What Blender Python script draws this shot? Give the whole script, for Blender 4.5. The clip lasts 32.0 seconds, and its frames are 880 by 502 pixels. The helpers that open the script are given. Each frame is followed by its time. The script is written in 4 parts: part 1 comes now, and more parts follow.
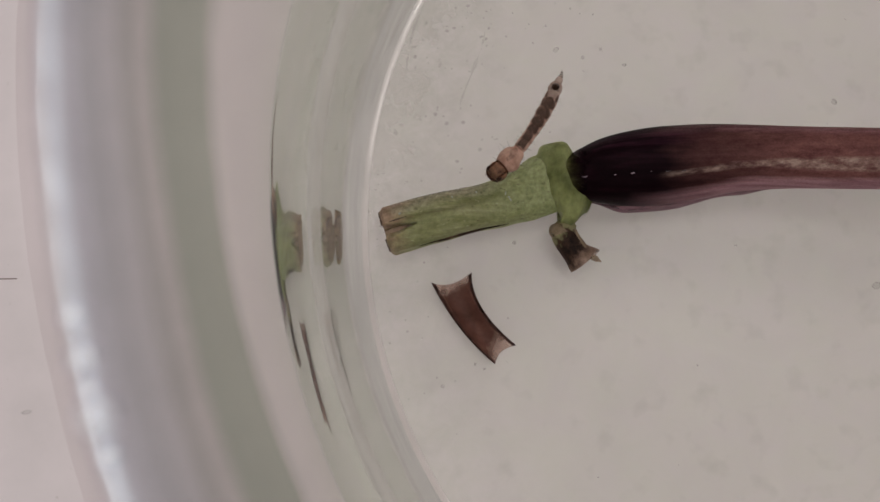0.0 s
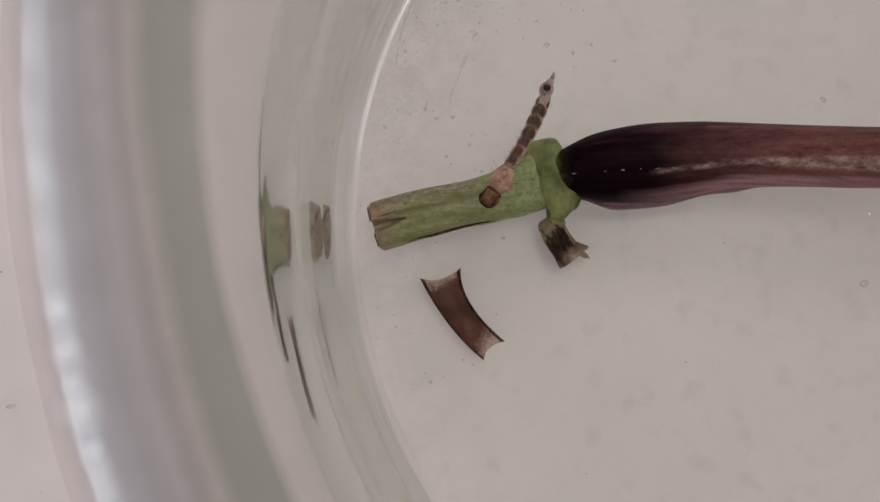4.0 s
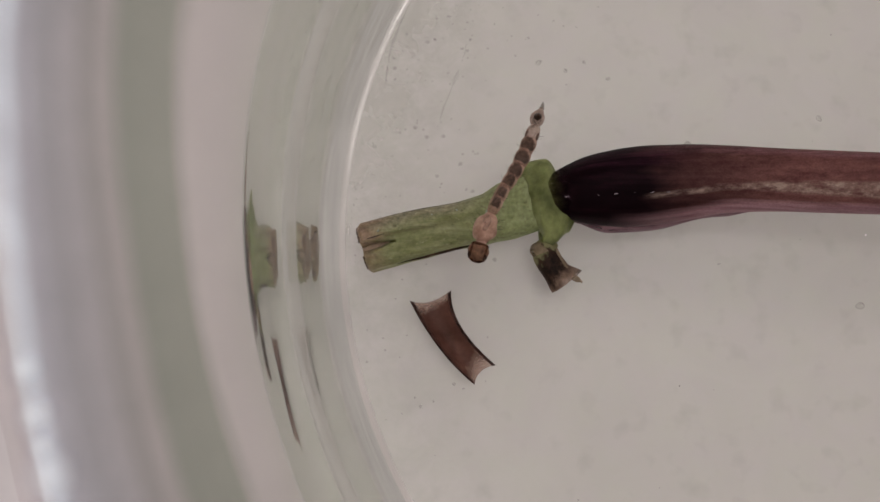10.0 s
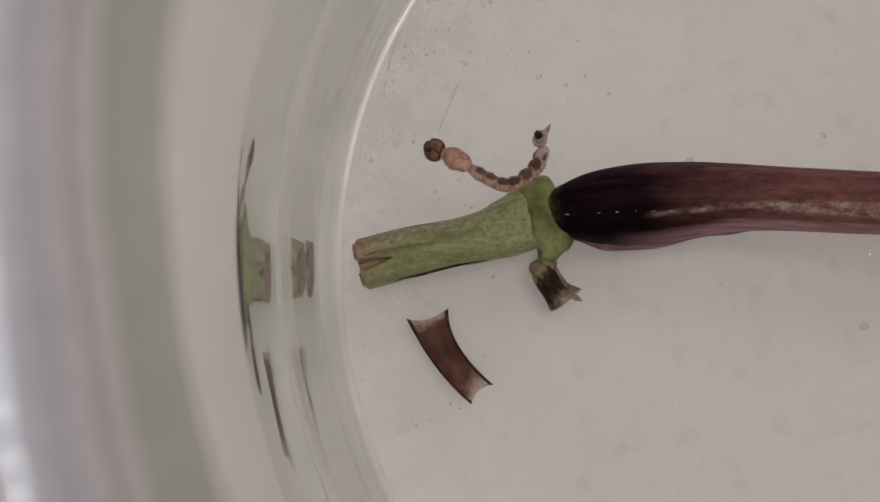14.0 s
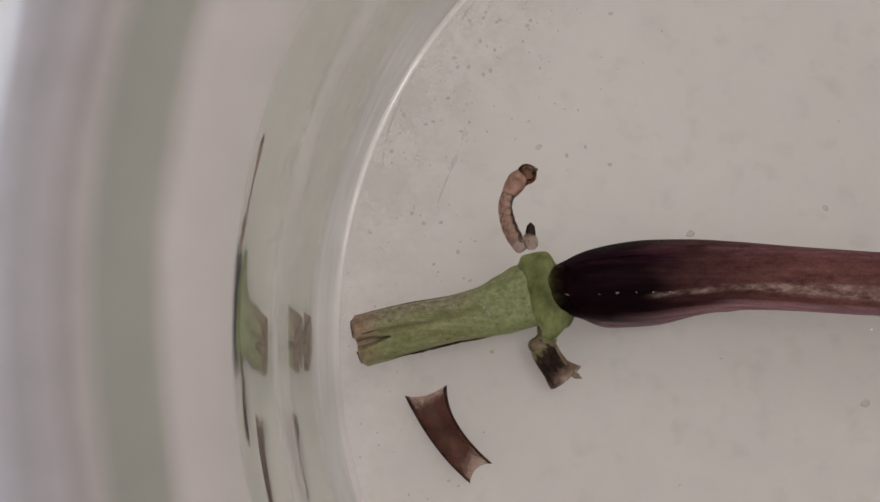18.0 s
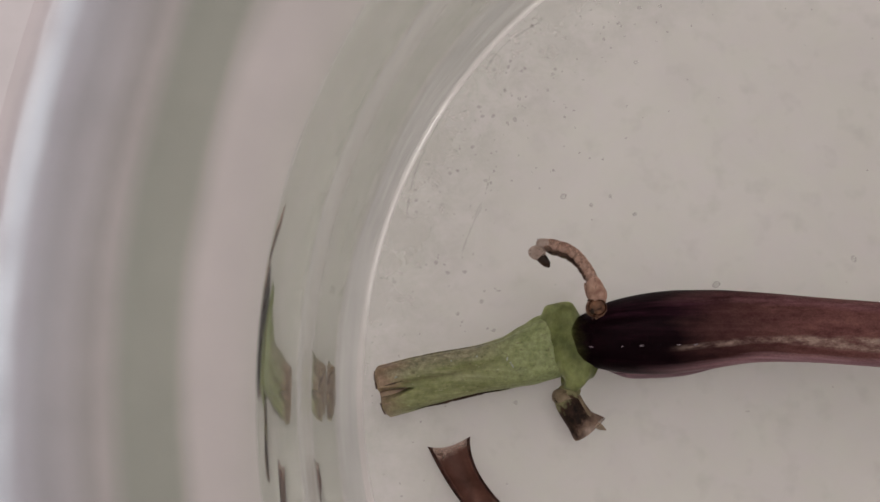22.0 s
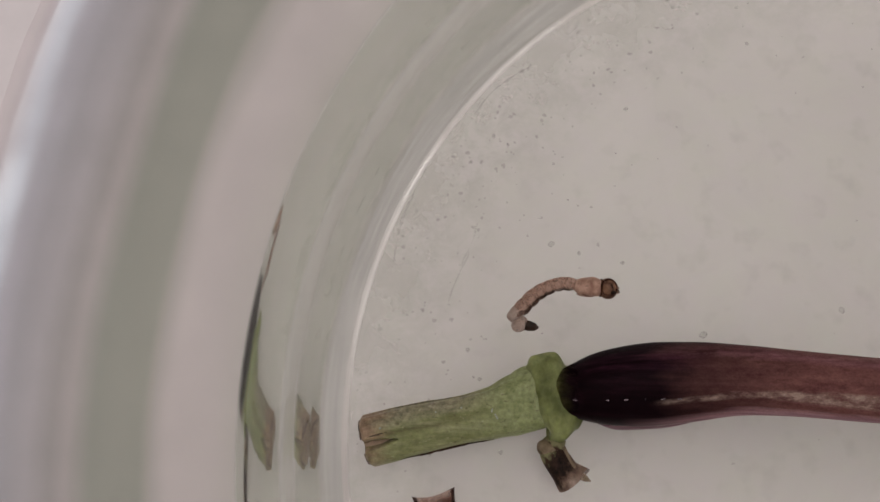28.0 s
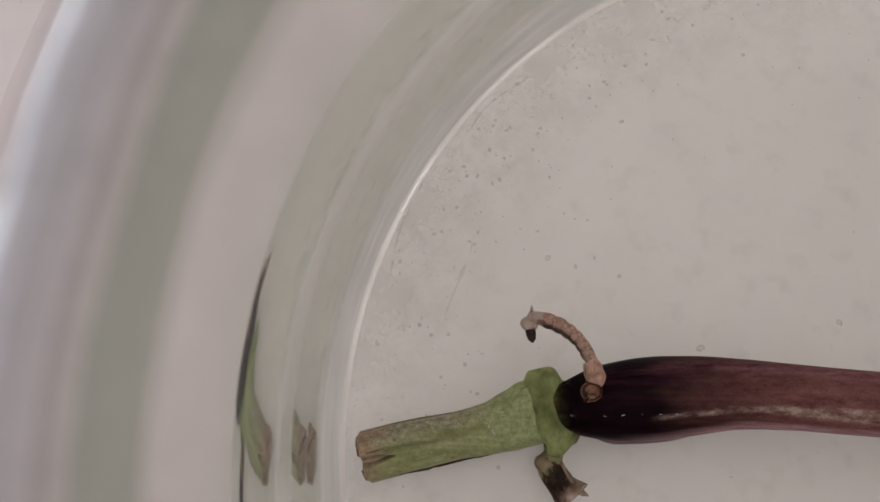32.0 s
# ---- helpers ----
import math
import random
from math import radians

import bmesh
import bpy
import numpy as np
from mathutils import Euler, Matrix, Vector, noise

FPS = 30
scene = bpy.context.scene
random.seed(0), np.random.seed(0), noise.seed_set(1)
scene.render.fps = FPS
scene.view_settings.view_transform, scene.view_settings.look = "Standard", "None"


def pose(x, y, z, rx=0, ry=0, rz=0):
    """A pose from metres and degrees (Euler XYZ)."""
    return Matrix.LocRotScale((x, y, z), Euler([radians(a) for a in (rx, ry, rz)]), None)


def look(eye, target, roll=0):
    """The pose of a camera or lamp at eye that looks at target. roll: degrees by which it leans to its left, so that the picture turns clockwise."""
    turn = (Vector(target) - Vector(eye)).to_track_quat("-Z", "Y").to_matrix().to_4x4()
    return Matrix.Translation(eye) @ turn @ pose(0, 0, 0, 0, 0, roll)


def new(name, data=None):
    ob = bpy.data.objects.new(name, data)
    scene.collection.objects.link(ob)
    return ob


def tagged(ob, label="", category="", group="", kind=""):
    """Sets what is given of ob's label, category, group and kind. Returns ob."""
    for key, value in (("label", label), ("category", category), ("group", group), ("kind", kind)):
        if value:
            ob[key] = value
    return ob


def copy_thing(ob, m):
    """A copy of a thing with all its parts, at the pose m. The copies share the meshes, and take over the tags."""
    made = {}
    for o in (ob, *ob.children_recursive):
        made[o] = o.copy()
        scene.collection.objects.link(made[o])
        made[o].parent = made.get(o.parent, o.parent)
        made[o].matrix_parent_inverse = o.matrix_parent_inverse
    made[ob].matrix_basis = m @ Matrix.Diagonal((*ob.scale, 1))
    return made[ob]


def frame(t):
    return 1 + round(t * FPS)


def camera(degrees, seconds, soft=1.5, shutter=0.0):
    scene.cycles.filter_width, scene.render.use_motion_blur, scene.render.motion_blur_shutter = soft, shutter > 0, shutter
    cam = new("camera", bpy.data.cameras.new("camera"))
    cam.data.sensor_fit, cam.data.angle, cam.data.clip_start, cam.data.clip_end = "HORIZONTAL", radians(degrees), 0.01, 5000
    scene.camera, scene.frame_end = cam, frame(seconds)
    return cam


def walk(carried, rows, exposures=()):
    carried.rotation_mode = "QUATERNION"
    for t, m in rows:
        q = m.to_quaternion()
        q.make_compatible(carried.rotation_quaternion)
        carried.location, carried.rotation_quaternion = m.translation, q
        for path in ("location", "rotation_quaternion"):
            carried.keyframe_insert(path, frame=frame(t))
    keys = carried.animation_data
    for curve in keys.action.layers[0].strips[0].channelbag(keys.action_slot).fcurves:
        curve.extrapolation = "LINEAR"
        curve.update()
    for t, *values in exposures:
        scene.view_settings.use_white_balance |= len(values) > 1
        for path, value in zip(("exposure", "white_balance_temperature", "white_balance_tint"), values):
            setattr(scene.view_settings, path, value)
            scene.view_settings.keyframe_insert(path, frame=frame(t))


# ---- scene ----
# One unit in the small tables below is a millimetre; mm() turns it into metres.
MM = 0.001


def mm(*v):
    return Vector(v) * MM


def at(x, y, z, rx, ry, rz):
    return pose(x * MM, y * MM, z * MM, rx, ry, rz)


cam = camera(50, 32.0, soft=1.5)
walk(cam, [
    (0, at(-0.648, -10.321, 51.736, 10.260, 0.816, -0.493)),
    (0.5, at(-0.496, -10.810, 51.788, 10.274, 0.753, -0.512)),
    (1, at(-0.466, -11.647, 51.741, 10.360, 0.622, -0.588)),
    (1.5, at(-0.704, -11.469, 51.376, 10.092, 0.525, -0.738)),
    (2, at(-0.716, -11.001, 51.088, 10.064, 0.295, -0.545)),
    (2.5, at(-0.631, -11.083, 51.304, 10.146, 0.196, -0.554)),
    (3, at(-0.518, -11.035, 51.495, 10.039, 0.158, -0.398)),
    (3.5, at(-0.663, -10.582, 51.561, 10.051, 0.086, -0.310)),
    (5.5, at(-0.691, -10.162, 51.301, 9.958, 0.038, -0.262)),
    (6, at(-0.413, -11.167, 50.788, 10.103, 0.101, -0.287)),
    (6.5, at(0.152, -11.263, 50.106, 9.960, 0.069, -0.111)),
    (7, at(0.334, -10.521, 49.958, 10.047, -0.023, -0.004)),
    (7.5, at(0.272, -10.021, 50.179, 10.053, -0.209, -0.100)),
    (8, at(0.291, -10.423, 50.396, 10.007, -0.216, -0.111)),
    (8.5, at(0.176, -9.692, 50.552, 9.853, -0.226, -0.189)),
    (9, at(-0.015, -9.053, 50.484, 9.851, -0.370, -0.210)),
    (9.5, at(-0.199, -9.235, 50.783, 9.976, -0.267, -0.173)),
    (10, at(-0.545, -8.861, 50.915, 9.854, -0.390, -0.338)),
    (10.5, at(-0.588, -9.248, 50.802, 9.948, -0.329, -0.355)),
    (11, at(-0.524, -9.264, 50.589, 9.818, -0.324, 0.060)),
    (11.5, at(-0.537, -9.171, 50.319, 9.854, -0.333, 0.083)),
    (12, at(-0.514, -8.990, 50.081, 9.803, -0.437, -0.010)),
    (12.5, at(-0.381, -9.545, 50.047, 10.001, -0.352, -0.034)),
    (13, at(-0.339, -8.597, 50.123, 9.689, -0.382, -0.032)),
    (13.5, at(-0.414, -7.963, 50.354, 9.730, -0.484, 0.032)),
    (14, at(-0.359, -7.872, 50.290, 9.886, -0.405, 0.074)),
    (14.5, at(-0.652, -7.139, 50.103, 9.987, -0.613, 0.078)),
    (16.5, at(-0.461, -5.488, 50.169, 10.227, -0.684, -0.006)),
    (17, at(-0.184, -4.279, 50.410, 9.038, -0.641, 0.235)),
    (17.5, at(-0.362, -4.720, 50.344, 9.653, -0.636, 0.192)),
    (18, at(-0.492, -3.548, 50.566, 9.510, -0.643, 0.217)),
    (18.5, at(-0.478, -4.130, 50.543, 10.226, -0.600, 0.139)),
    (19, at(-0.341, -3.763, 50.835, 9.555, -0.386, 0.228)),
    (19.5, at(-0.655, -3.618, 50.954, 9.401, -0.340, 0.334)),
    (20, at(-1.124, -4.378, 50.746, 10.000, -0.141, 0.206)),
    (20.5, at(-1.356, -3.570, 50.300, 9.749, 0.124, 0.347)),
    (21, at(-1.119, -2.804, 50.248, 9.991, 0.419, 0.835)),
    (21.5, at(-0.533, -1.939, 50.561, 10.109, 0.685, 0.873)),
    (22, at(-0.349, -1.710, 50.927, 10.427, 0.920, 0.746)),
    (22.5, at(-0.143, -1.214, 50.938, 10.326, 1.153, 0.777)),
    (23, at(-0.108, -0.864, 51.016, 10.497, 1.355, 0.772)),
    (23.5, at(-0.070, -0.481, 50.854, 10.473, 1.535, 1.020)),
    (24, at(-0.019, 0.129, 50.840, 10.486, 1.631, 1.415)),
    (24.5, at(0.226, 0.894, 50.765, 9.817, 1.690, 1.498)),
    (25, at(0.478, 0.262, 50.797, 10.224, 1.615, 1.222)),
    (25.5, at(0.579, 0.398, 50.772, 10.253, 1.521, 1.306)),
    (27.5, at(0.480, 0.476, 51.355, 10.376, 1.071, 0.694)),
    (28, at(0.471, 1.020, 51.279, 10.272, 0.991, 1.272)),
    (28.5, at(0.379, 1.225, 51.515, 10.333, 0.921, 0.716)),
    (29, at(0.271, 0.893, 51.212, 10.240, 0.860, 0.749)),
    (29.5, at(0.307, 0.315, 50.936, 10.078, 0.857, 0.561)),
    (30, at(0.294, 0.250, 50.702, 10.006, 0.869, 0.582)),
    (30.5, at(0.462, 0.543, 50.787, 10.265, 0.903, 0.868)),
    (31, at(0.512, 1.236, 50.759, 10.134, 1.030, 1.136)),
    (31.5, at(0.686, 1.859, 51.240, 10.157, 1.149, 1.036)),
    (32, at(0.816, 1.989, 51.405, 10.081, 1.243, 0.902)),
])

# ---- daylight: a bright overcast sky and one wide, soft sun ----
world = bpy.data.worlds.new("sky")
scene.world = world
world.use_nodes = True
wn = world.node_tree
sky = wn.nodes.new("ShaderNodeTexSky")
sky.sky_type, sky.sun_disc = "NISHITA", False
sky.sun_elevation, sky.sun_rotation = radians(71.6), radians(45.6)
sky.air_density, sky.dust_density = 1.0, 6.0
veil = wn.nodes.new("ShaderNodeHueSaturation")
veil.inputs["Saturation"].default_value = 0.19
wn.links.new(sky.outputs[0], veil.inputs["Color"])
cloud = wn.nodes.new("ShaderNodeMix")
cloud.data_type = "RGBA"
cloud.inputs[0].default_value = 0.85
cloud.inputs[7].default_value = (4.42, 4.24, 4.12, 1)
wn.links.new(veil.outputs[0], cloud.inputs[6])
wn.links.new(cloud.outputs[2], wn.nodes["Background"].inputs[0])
wn.nodes["Background"].inputs[1].default_value = 0.150
sun = new("sun", bpy.data.lights.new("sun", "SUN"))
sun.data.energy, sun.data.angle, sun.data.color = 0.28, radians(18), (1.0, 0.94, 0.89)
sun.matrix_world = look((0.225, 0.22, 0.949), (0, 0, 0))
scene.view_settings.exposure = 0.24


# ---- materials ----
def shader(name):
    m = bpy.data.materials.new(name)
    m.use_nodes = True
    nt = m.node_tree
    return m, nt, nt.nodes["Principled BSDF"], nt.nodes["Material Output"]


def node(nt, kind, links=(), **values):
    n = nt.nodes.new(kind)
    for k, v in values.items():
        n.inputs[k].default_value = v
    for k, s in links:
        nt.links.new(s, n.inputs[k])
    return n


def coords(nt, scale=(1, 1, 1), rot=(0, 0, 0)):
    """Object coordinates, counted in millimetres and stretched."""
    c = nt.nodes.new("ShaderNodeTexCoord")
    m = nt.nodes.new("ShaderNodeMapping")
    m.inputs["Scale"].default_value = [s / MM for s in scale]
    m.inputs["Rotation"].default_value = rot
    nt.links.new(c.outputs["Object"], m.inputs["Vector"])
    return m.outputs[0]


def ramp(nt, fac, stops):
    r = nt.nodes.new("ShaderNodeValToRGB")
    es = r.color_ramp.elements
    es[0].position, es[0].color = stops[0][0], (*stops[0][1], 1)
    es[1].position, es[1].color = stops[-1][0], (*stops[-1][1], 1)
    for p, c in stops[1:-1]:
        es.new(p).color = (*c, 1)
    nt.links.new(fac, r.inputs[0])
    return r.outputs[0]


def mix(nt, fac, a, b, how="MIX"):
    m = nt.nodes.new("ShaderNodeMix")
    m.data_type, m.blend_type = "RGBA", how
    for s, v in ((m.inputs[0], fac), (m.inputs[6], a), (m.inputs[7], b)):
        if hasattr(v, "is_output"):
            nt.links.new(v, s)
        else:
            s.default_value = v if isinstance(v, float) else (*v, 1)
    return m.outputs[2]


def noise_of(nt, vec, scale, detail=4.0, rough=0.55, distortion=0.0):
    n = node(nt, "ShaderNodeTexNoise", [("Vector", vec)], Scale=scale, Detail=detail, Roughness=rough, Distortion=distortion)
    return n.outputs["Fac"]


def bump(nt, bsdf, height, strength, distance):
    b = node(nt, "ShaderNodeBump", [("Height", height)], Strength=strength, Distance=distance * MM)
    nt.links.new(b.outputs[0], bsdf.inputs["Normal"])


def see_through(m, nt, bsdf, out, share, tint=(1, 1, 1)):
    """Lets that share of the light straight through, as thin living tissue does."""
    t = node(nt, "ShaderNodeBsdfTransparent", Color=(*tint, 1))
    x = node(nt, "ShaderNodeMixShader", [(1, bsdf.outputs[0]), (2, t.outputs[0])])
    x.inputs[0].default_value = share
    nt.links.new(x.outputs[0], out.inputs[0])


def tissue(name, dark, light, scale=(1, 1, 1), size=1.2, rough=0.45, clear=0.0, relief=0.02, fine=9.0, stops=(0.3, 0.7), tint=(1, 1, 1)):
    """A mottled plant or animal surface: broad patches, fine grain, a little relief."""
    m, nt, b, out = shader(name)
    v = coords(nt, scale)
    broad = ramp(nt, noise_of(nt, v, size), [(stops[0], dark), (stops[1], light)])
    grain = noise_of(nt, v, size * fine, 5.0, 0.7)
    col = mix(nt, 0.35, broad, ramp(nt, grain, [(0.3, (0.25, 0.25, 0.25)), (0.75, (0.8, 0.8, 0.8))]), "OVERLAY")
    nt.links.new(col, b.inputs["Base Color"])
    b.inputs["Roughness"].default_value = rough
    b.inputs["Specular IOR Level"].default_value = 0.12
    bump(nt, b, grain, 0.5, relief)
    if clear:
        see_through(m, nt, b, out, clear, tint)
    return m


def glass(name, tint, rough=0.03, ripple=0.0, ior=1.5, streak=(0.15, 0.15, 1.5)):
    """Clear glass: straight through with a tint, and a mirror that grows towards grazing angles."""
    m, nt, b, out = shader(name)
    nt.nodes.remove(b)
    t = node(nt, "ShaderNodeBsdfTransparent", Color=(*tint, 1))
    g = node(nt, "ShaderNodeBsdfGlossy", Roughness=rough)
    f = node(nt, "ShaderNodeFresnel", IOR=ior)
    if ripple:
        h = noise_of(nt, coords(nt, streak), 1.0, 3.0)
        bp = node(nt, "ShaderNodeBump", [("Height", h)], Strength=ripple, Distance=0.3 * MM)
        nt.links.new(bp.outputs[0], g.inputs["Normal"])
        nt.links.new(bp.outputs[0], f.inputs["Normal"])
    x = node(nt, "ShaderNodeMixShader", [(0, f.outputs[0]), (1, t.outputs[0]), (2, g.outputs[0])])
    nt.links.new(x.outputs[0], out.inputs[0])
    return m


def ring_coords(nt, stretch=(1.0, 1.0, 1.0)):
    """Distance from the jar's axis, turn round it and height, as a vector in millimetres; and the bare distance in metres."""
    c = nt.nodes.new("ShaderNodeAttribute")
    c.attribute_name = "ring_place"
    s = nt.nodes.new("ShaderNodeSeparateXYZ")
    nt.links.new(c.outputs["Vector"], s.inputs[0])
    flat = node(nt, "ShaderNodeCombineXYZ", [(0, s.outputs[0]), (1, s.outputs[1])])
    far = nt.nodes.new("ShaderNodeVectorMath")
    far.operation = "LENGTH"
    nt.links.new(flat.outputs[0], far.inputs[0])
    turn = node(nt, "ShaderNodeMath", [(0, s.outputs[1]), (1, s.outputs[0])])
    turn.operation = "ARCTAN2"
    around = node(nt, "ShaderNodeMath", [(0, turn.outputs[0])])
    around.operation = "ABSOLUTE"
    v = node(nt, "ShaderNodeCombineXYZ", [(0, far.outputs["Value"]), (1, around.outputs[0]), (2, s.outputs[2])])
    m = node(nt, "ShaderNodeMapping", [("Vector", v.outputs[0])])
    m.inputs["Scale"].default_value = (stretch[0] / MM, stretch[1] * 30, stretch[2] / MM)
    return m.outputs[0], far.outputs["Value"], s.outputs[2]


def scaled(nt, value, lo, hi, a=0.0, b=1.0):
    r = node(nt, "ShaderNodeMapRange", [(0, value)])
    for k, x in zip((1, 2, 3, 4), (lo, hi, a, b)):
        r.inputs[k].default_value = x
    return r.outputs[0]


def math_of(nt, how, a, b):
    m = nt.nodes.new("ShaderNodeMath")
    m.operation = how
    for s, v in zip(m.inputs, (a, b)):
        if isinstance(v, float):
            s.default_value = v
        else:
            nt.links.new(v, s)
    return m.outputs[0]


def blown_glass(name, tint, gloss, rough, shine=(1, 1, 1), ripple=0.0, waves=(0.5, 0.5, 0.15)):
    """Uneven pressed glass: tint(nt) gives its colour, gloss(nt) the share of light that its skin throws back."""
    m, nt, b, out = shader(name)
    nt.nodes.remove(b)
    t = nt.nodes.new("ShaderNodeBsdfTransparent")
    nt.links.new(tint(nt), t.inputs[0])
    g = node(nt, "ShaderNodeBsdfGlossy", Roughness=rough, Color=(*shine, 1))
    if ripple:
        h = noise_of(nt, ring_coords(nt, waves)[0], 1.0, 3.0)
        bp = node(nt, "ShaderNodeBump", [("Height", h)], Strength=ripple, Distance=0.3 * MM)
        nt.links.new(bp.outputs[0], g.inputs["Normal"])
    x = node(nt, "ShaderNodeMixShader", [(0, gloss(nt)), (1, t.outputs[0]), (2, g.outputs[0])])
    nt.links.new(x.outputs[0], out.inputs[0])
    return m


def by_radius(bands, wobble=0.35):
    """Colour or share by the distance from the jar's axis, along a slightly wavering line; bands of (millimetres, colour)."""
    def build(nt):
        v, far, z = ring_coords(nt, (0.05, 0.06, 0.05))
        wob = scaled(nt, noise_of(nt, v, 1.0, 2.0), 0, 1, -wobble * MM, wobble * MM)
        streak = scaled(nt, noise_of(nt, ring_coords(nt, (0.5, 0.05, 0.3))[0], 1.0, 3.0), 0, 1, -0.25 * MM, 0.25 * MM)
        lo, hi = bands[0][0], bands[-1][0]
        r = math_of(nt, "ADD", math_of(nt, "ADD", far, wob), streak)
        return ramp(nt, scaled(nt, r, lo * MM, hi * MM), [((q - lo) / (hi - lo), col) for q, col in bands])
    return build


def streaky(dark, light, stretch=(1.1, 0.05, 0.5)):
    """A tint that runs in faint streaks round the jar."""
    def build(nt):
        return ramp(nt, noise_of(nt, ring_coords(nt, stretch)[0], 1.0, 4.0, 0.6), [(0.32, dark), (0.68, light)])
    return build


def share(value, z0=None, z1=None, low=None):
    """An even share of mirroring; given two heights over the table it fades out from the one to the other."""
    def build(nt):
        if z0 is None:
            v = nt.nodes.new("ShaderNodeValue")
            v.outputs[0].default_value = value
            return v.outputs[0]
        z = ring_coords(nt)[2]
        top = scaled(nt, z, z0 * MM, z1 * MM, value, 0.0)
        return math_of(nt, "MULTIPLY", top, scaled(nt, z, low * MM, (low + 0.9) * MM)) if low else top
    return build


def broken(lo, hi, stretch, stops=(0.35, 0.6)):
    """A share of mirroring that comes and goes along the ring."""
    def build(nt):
        return scaled(nt, noise_of(nt, ring_coords(nt, stretch)[0], 1.0, 3.0), *stops, lo, hi)
    return build


def table_material():
    m, nt, b, out = shader("glazed pink-beige table")
    v = coords(nt)
    col = ramp(nt, noise_of(nt, v, 0.05, 3.0), [(0.35, (0.52, 0.456, 0.468)), (0.65, (0.575, 0.506, 0.522))])
    patch = noise_of(nt, v, 0.25, 5.0, 0.6)
    col = mix(nt, 0.25, col, ramp(nt, patch, [(0.3, (0.40, 0.39, 0.37)), (0.7, (0.60, 0.55, 0.545))]))
    dust = noise_of(nt, v, 2.2, 2.0)
    col = mix(nt, ramp(nt, dust, [(0.70, (0, 0, 0)), (0.80, (0.35, 0.35, 0.35))]), col, (0.30, 0.26, 0.24))
    nt.links.new(col, b.inputs["Base Color"])
    b.inputs["Roughness"].default_value = 0.5
    bump(nt, b, patch, 0.15, 0.05)
    return m


TABLE = table_material()


def filmed(nt):
    """The base's tint: cloudy wipe marks and a faint film of algae."""
    v = coords(nt)
    big = ramp(nt, noise_of(nt, v, 0.16, 5.0, 0.6, 1.2), [(0.3, (0.955, 0.965, 0.93)), (0.7, (0.995, 1.0, 0.98))])
    fine = ramp(nt, noise_of(nt, coords(nt, (1.0, 0.35, 1.0), (0, 0, 0.5)), 0.9, 4.0, 0.65), [(0.3, (0.965, 0.965, 0.96)), (0.7, (1.0, 1.0, 1.0))])
    return mix(nt, 1.0, big, fine, "MULTIPLY")




def base_material():
    """Clear base glass under a pale, uneven diffuse film, with dull smudges and a darker greenish fringe towards the
    wall.
    """
    m = blown_glass("pale-filmed base glass", filmed, share(0.012), 0.2)
    nt = m.node_tree
    out = nt.nodes["Material Output"]
    glassy = out.inputs[0].links[0].from_socket
    v = coords(nt)
    col = ramp(nt, noise_of(nt, v, 0.2, 6.0, 0.65, 0.8), [(0.3, (0.545, 0.510, 0.485)), (0.7, (0.615, 0.576, 0.556))])
    hue = noise_of(nt, coords(nt, (1.0, 1.3, 1.0), (0, 0, 0.9)), 0.33, 3.0, 0.6)
    col = mix(nt, 0.6, col, ramp(nt, hue, [(0.34, (0.60, 0.578, 0.525)), (0.66, (0.60, 0.545, 0.548))]))
    smudge = noise_of(nt, v, 0.7, 2.0, 0.5)
    col = mix(nt, scaled(nt, smudge, 0.56, 0.80, 0.0, 0.27), col, (0.36, 0.335, 0.315))
    c = nt.nodes.new("ShaderNodeTexCoord")
    far = nt.nodes.new("ShaderNodeVectorMath")
    far.operation = "LENGTH"
    s = nt.nodes.new("ShaderNodeSeparateXYZ")
    nt.links.new(c.outputs["Object"], s.inputs[0])
    flat = node(nt, "ShaderNodeCombineXYZ", [(0, s.outputs[0]), (1, s.outputs[1])])
    nt.links.new(flat.outputs[0], far.inputs[0])
    # mottled fringe, darker and greener towards the wall, strongest on one side
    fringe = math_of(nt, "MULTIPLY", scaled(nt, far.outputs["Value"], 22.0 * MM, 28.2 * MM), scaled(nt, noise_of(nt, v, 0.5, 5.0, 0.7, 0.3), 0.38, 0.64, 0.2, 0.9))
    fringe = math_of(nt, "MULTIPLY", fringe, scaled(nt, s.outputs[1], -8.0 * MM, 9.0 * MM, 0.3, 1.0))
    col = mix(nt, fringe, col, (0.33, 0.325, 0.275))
    # diffuse film added over the base to weaken the stem's soft shadow
    film = node(nt, "ShaderNodeBsdfDiffuse", [("Color", col)])
    x = node(nt, "ShaderNodeMixShader", [(1, glassy), (2, film.outputs[0])])
    x.inputs[0].default_value = 0.42
    nt.links.new(x.outputs[0], out.inputs[0])
    return m


GLASS_BASE = base_material()
GLASS_WALL = blown_glass("clear wall glass", streaky((0.70, 0.735, 0.695), (0.85, 0.88, 0.845), (2.6, 0.12, 1.4)), share(0.015), 0.25)
GLASS_STEP = blown_glass("softly mirroring step glass", streaky((0.71, 0.74, 0.69), (0.83, 0.855, 0.81), (2.0, 0.10, 1.2)), share(0.28), 0.14, (0.9, 0.9, 0.86), 0.2, (0.6, 0.2, 0.3))
GLASS_LOW = blown_glass("mirroring wall glass", streaky((0.67, 0.70, 0.655), (0.81, 0.835, 0.79)), share(0.80, 15.1, 15.4, 11.9), 0.06, (0.835, 0.86, 0.82), 0.3, (0.6, 0.25, 0.3))
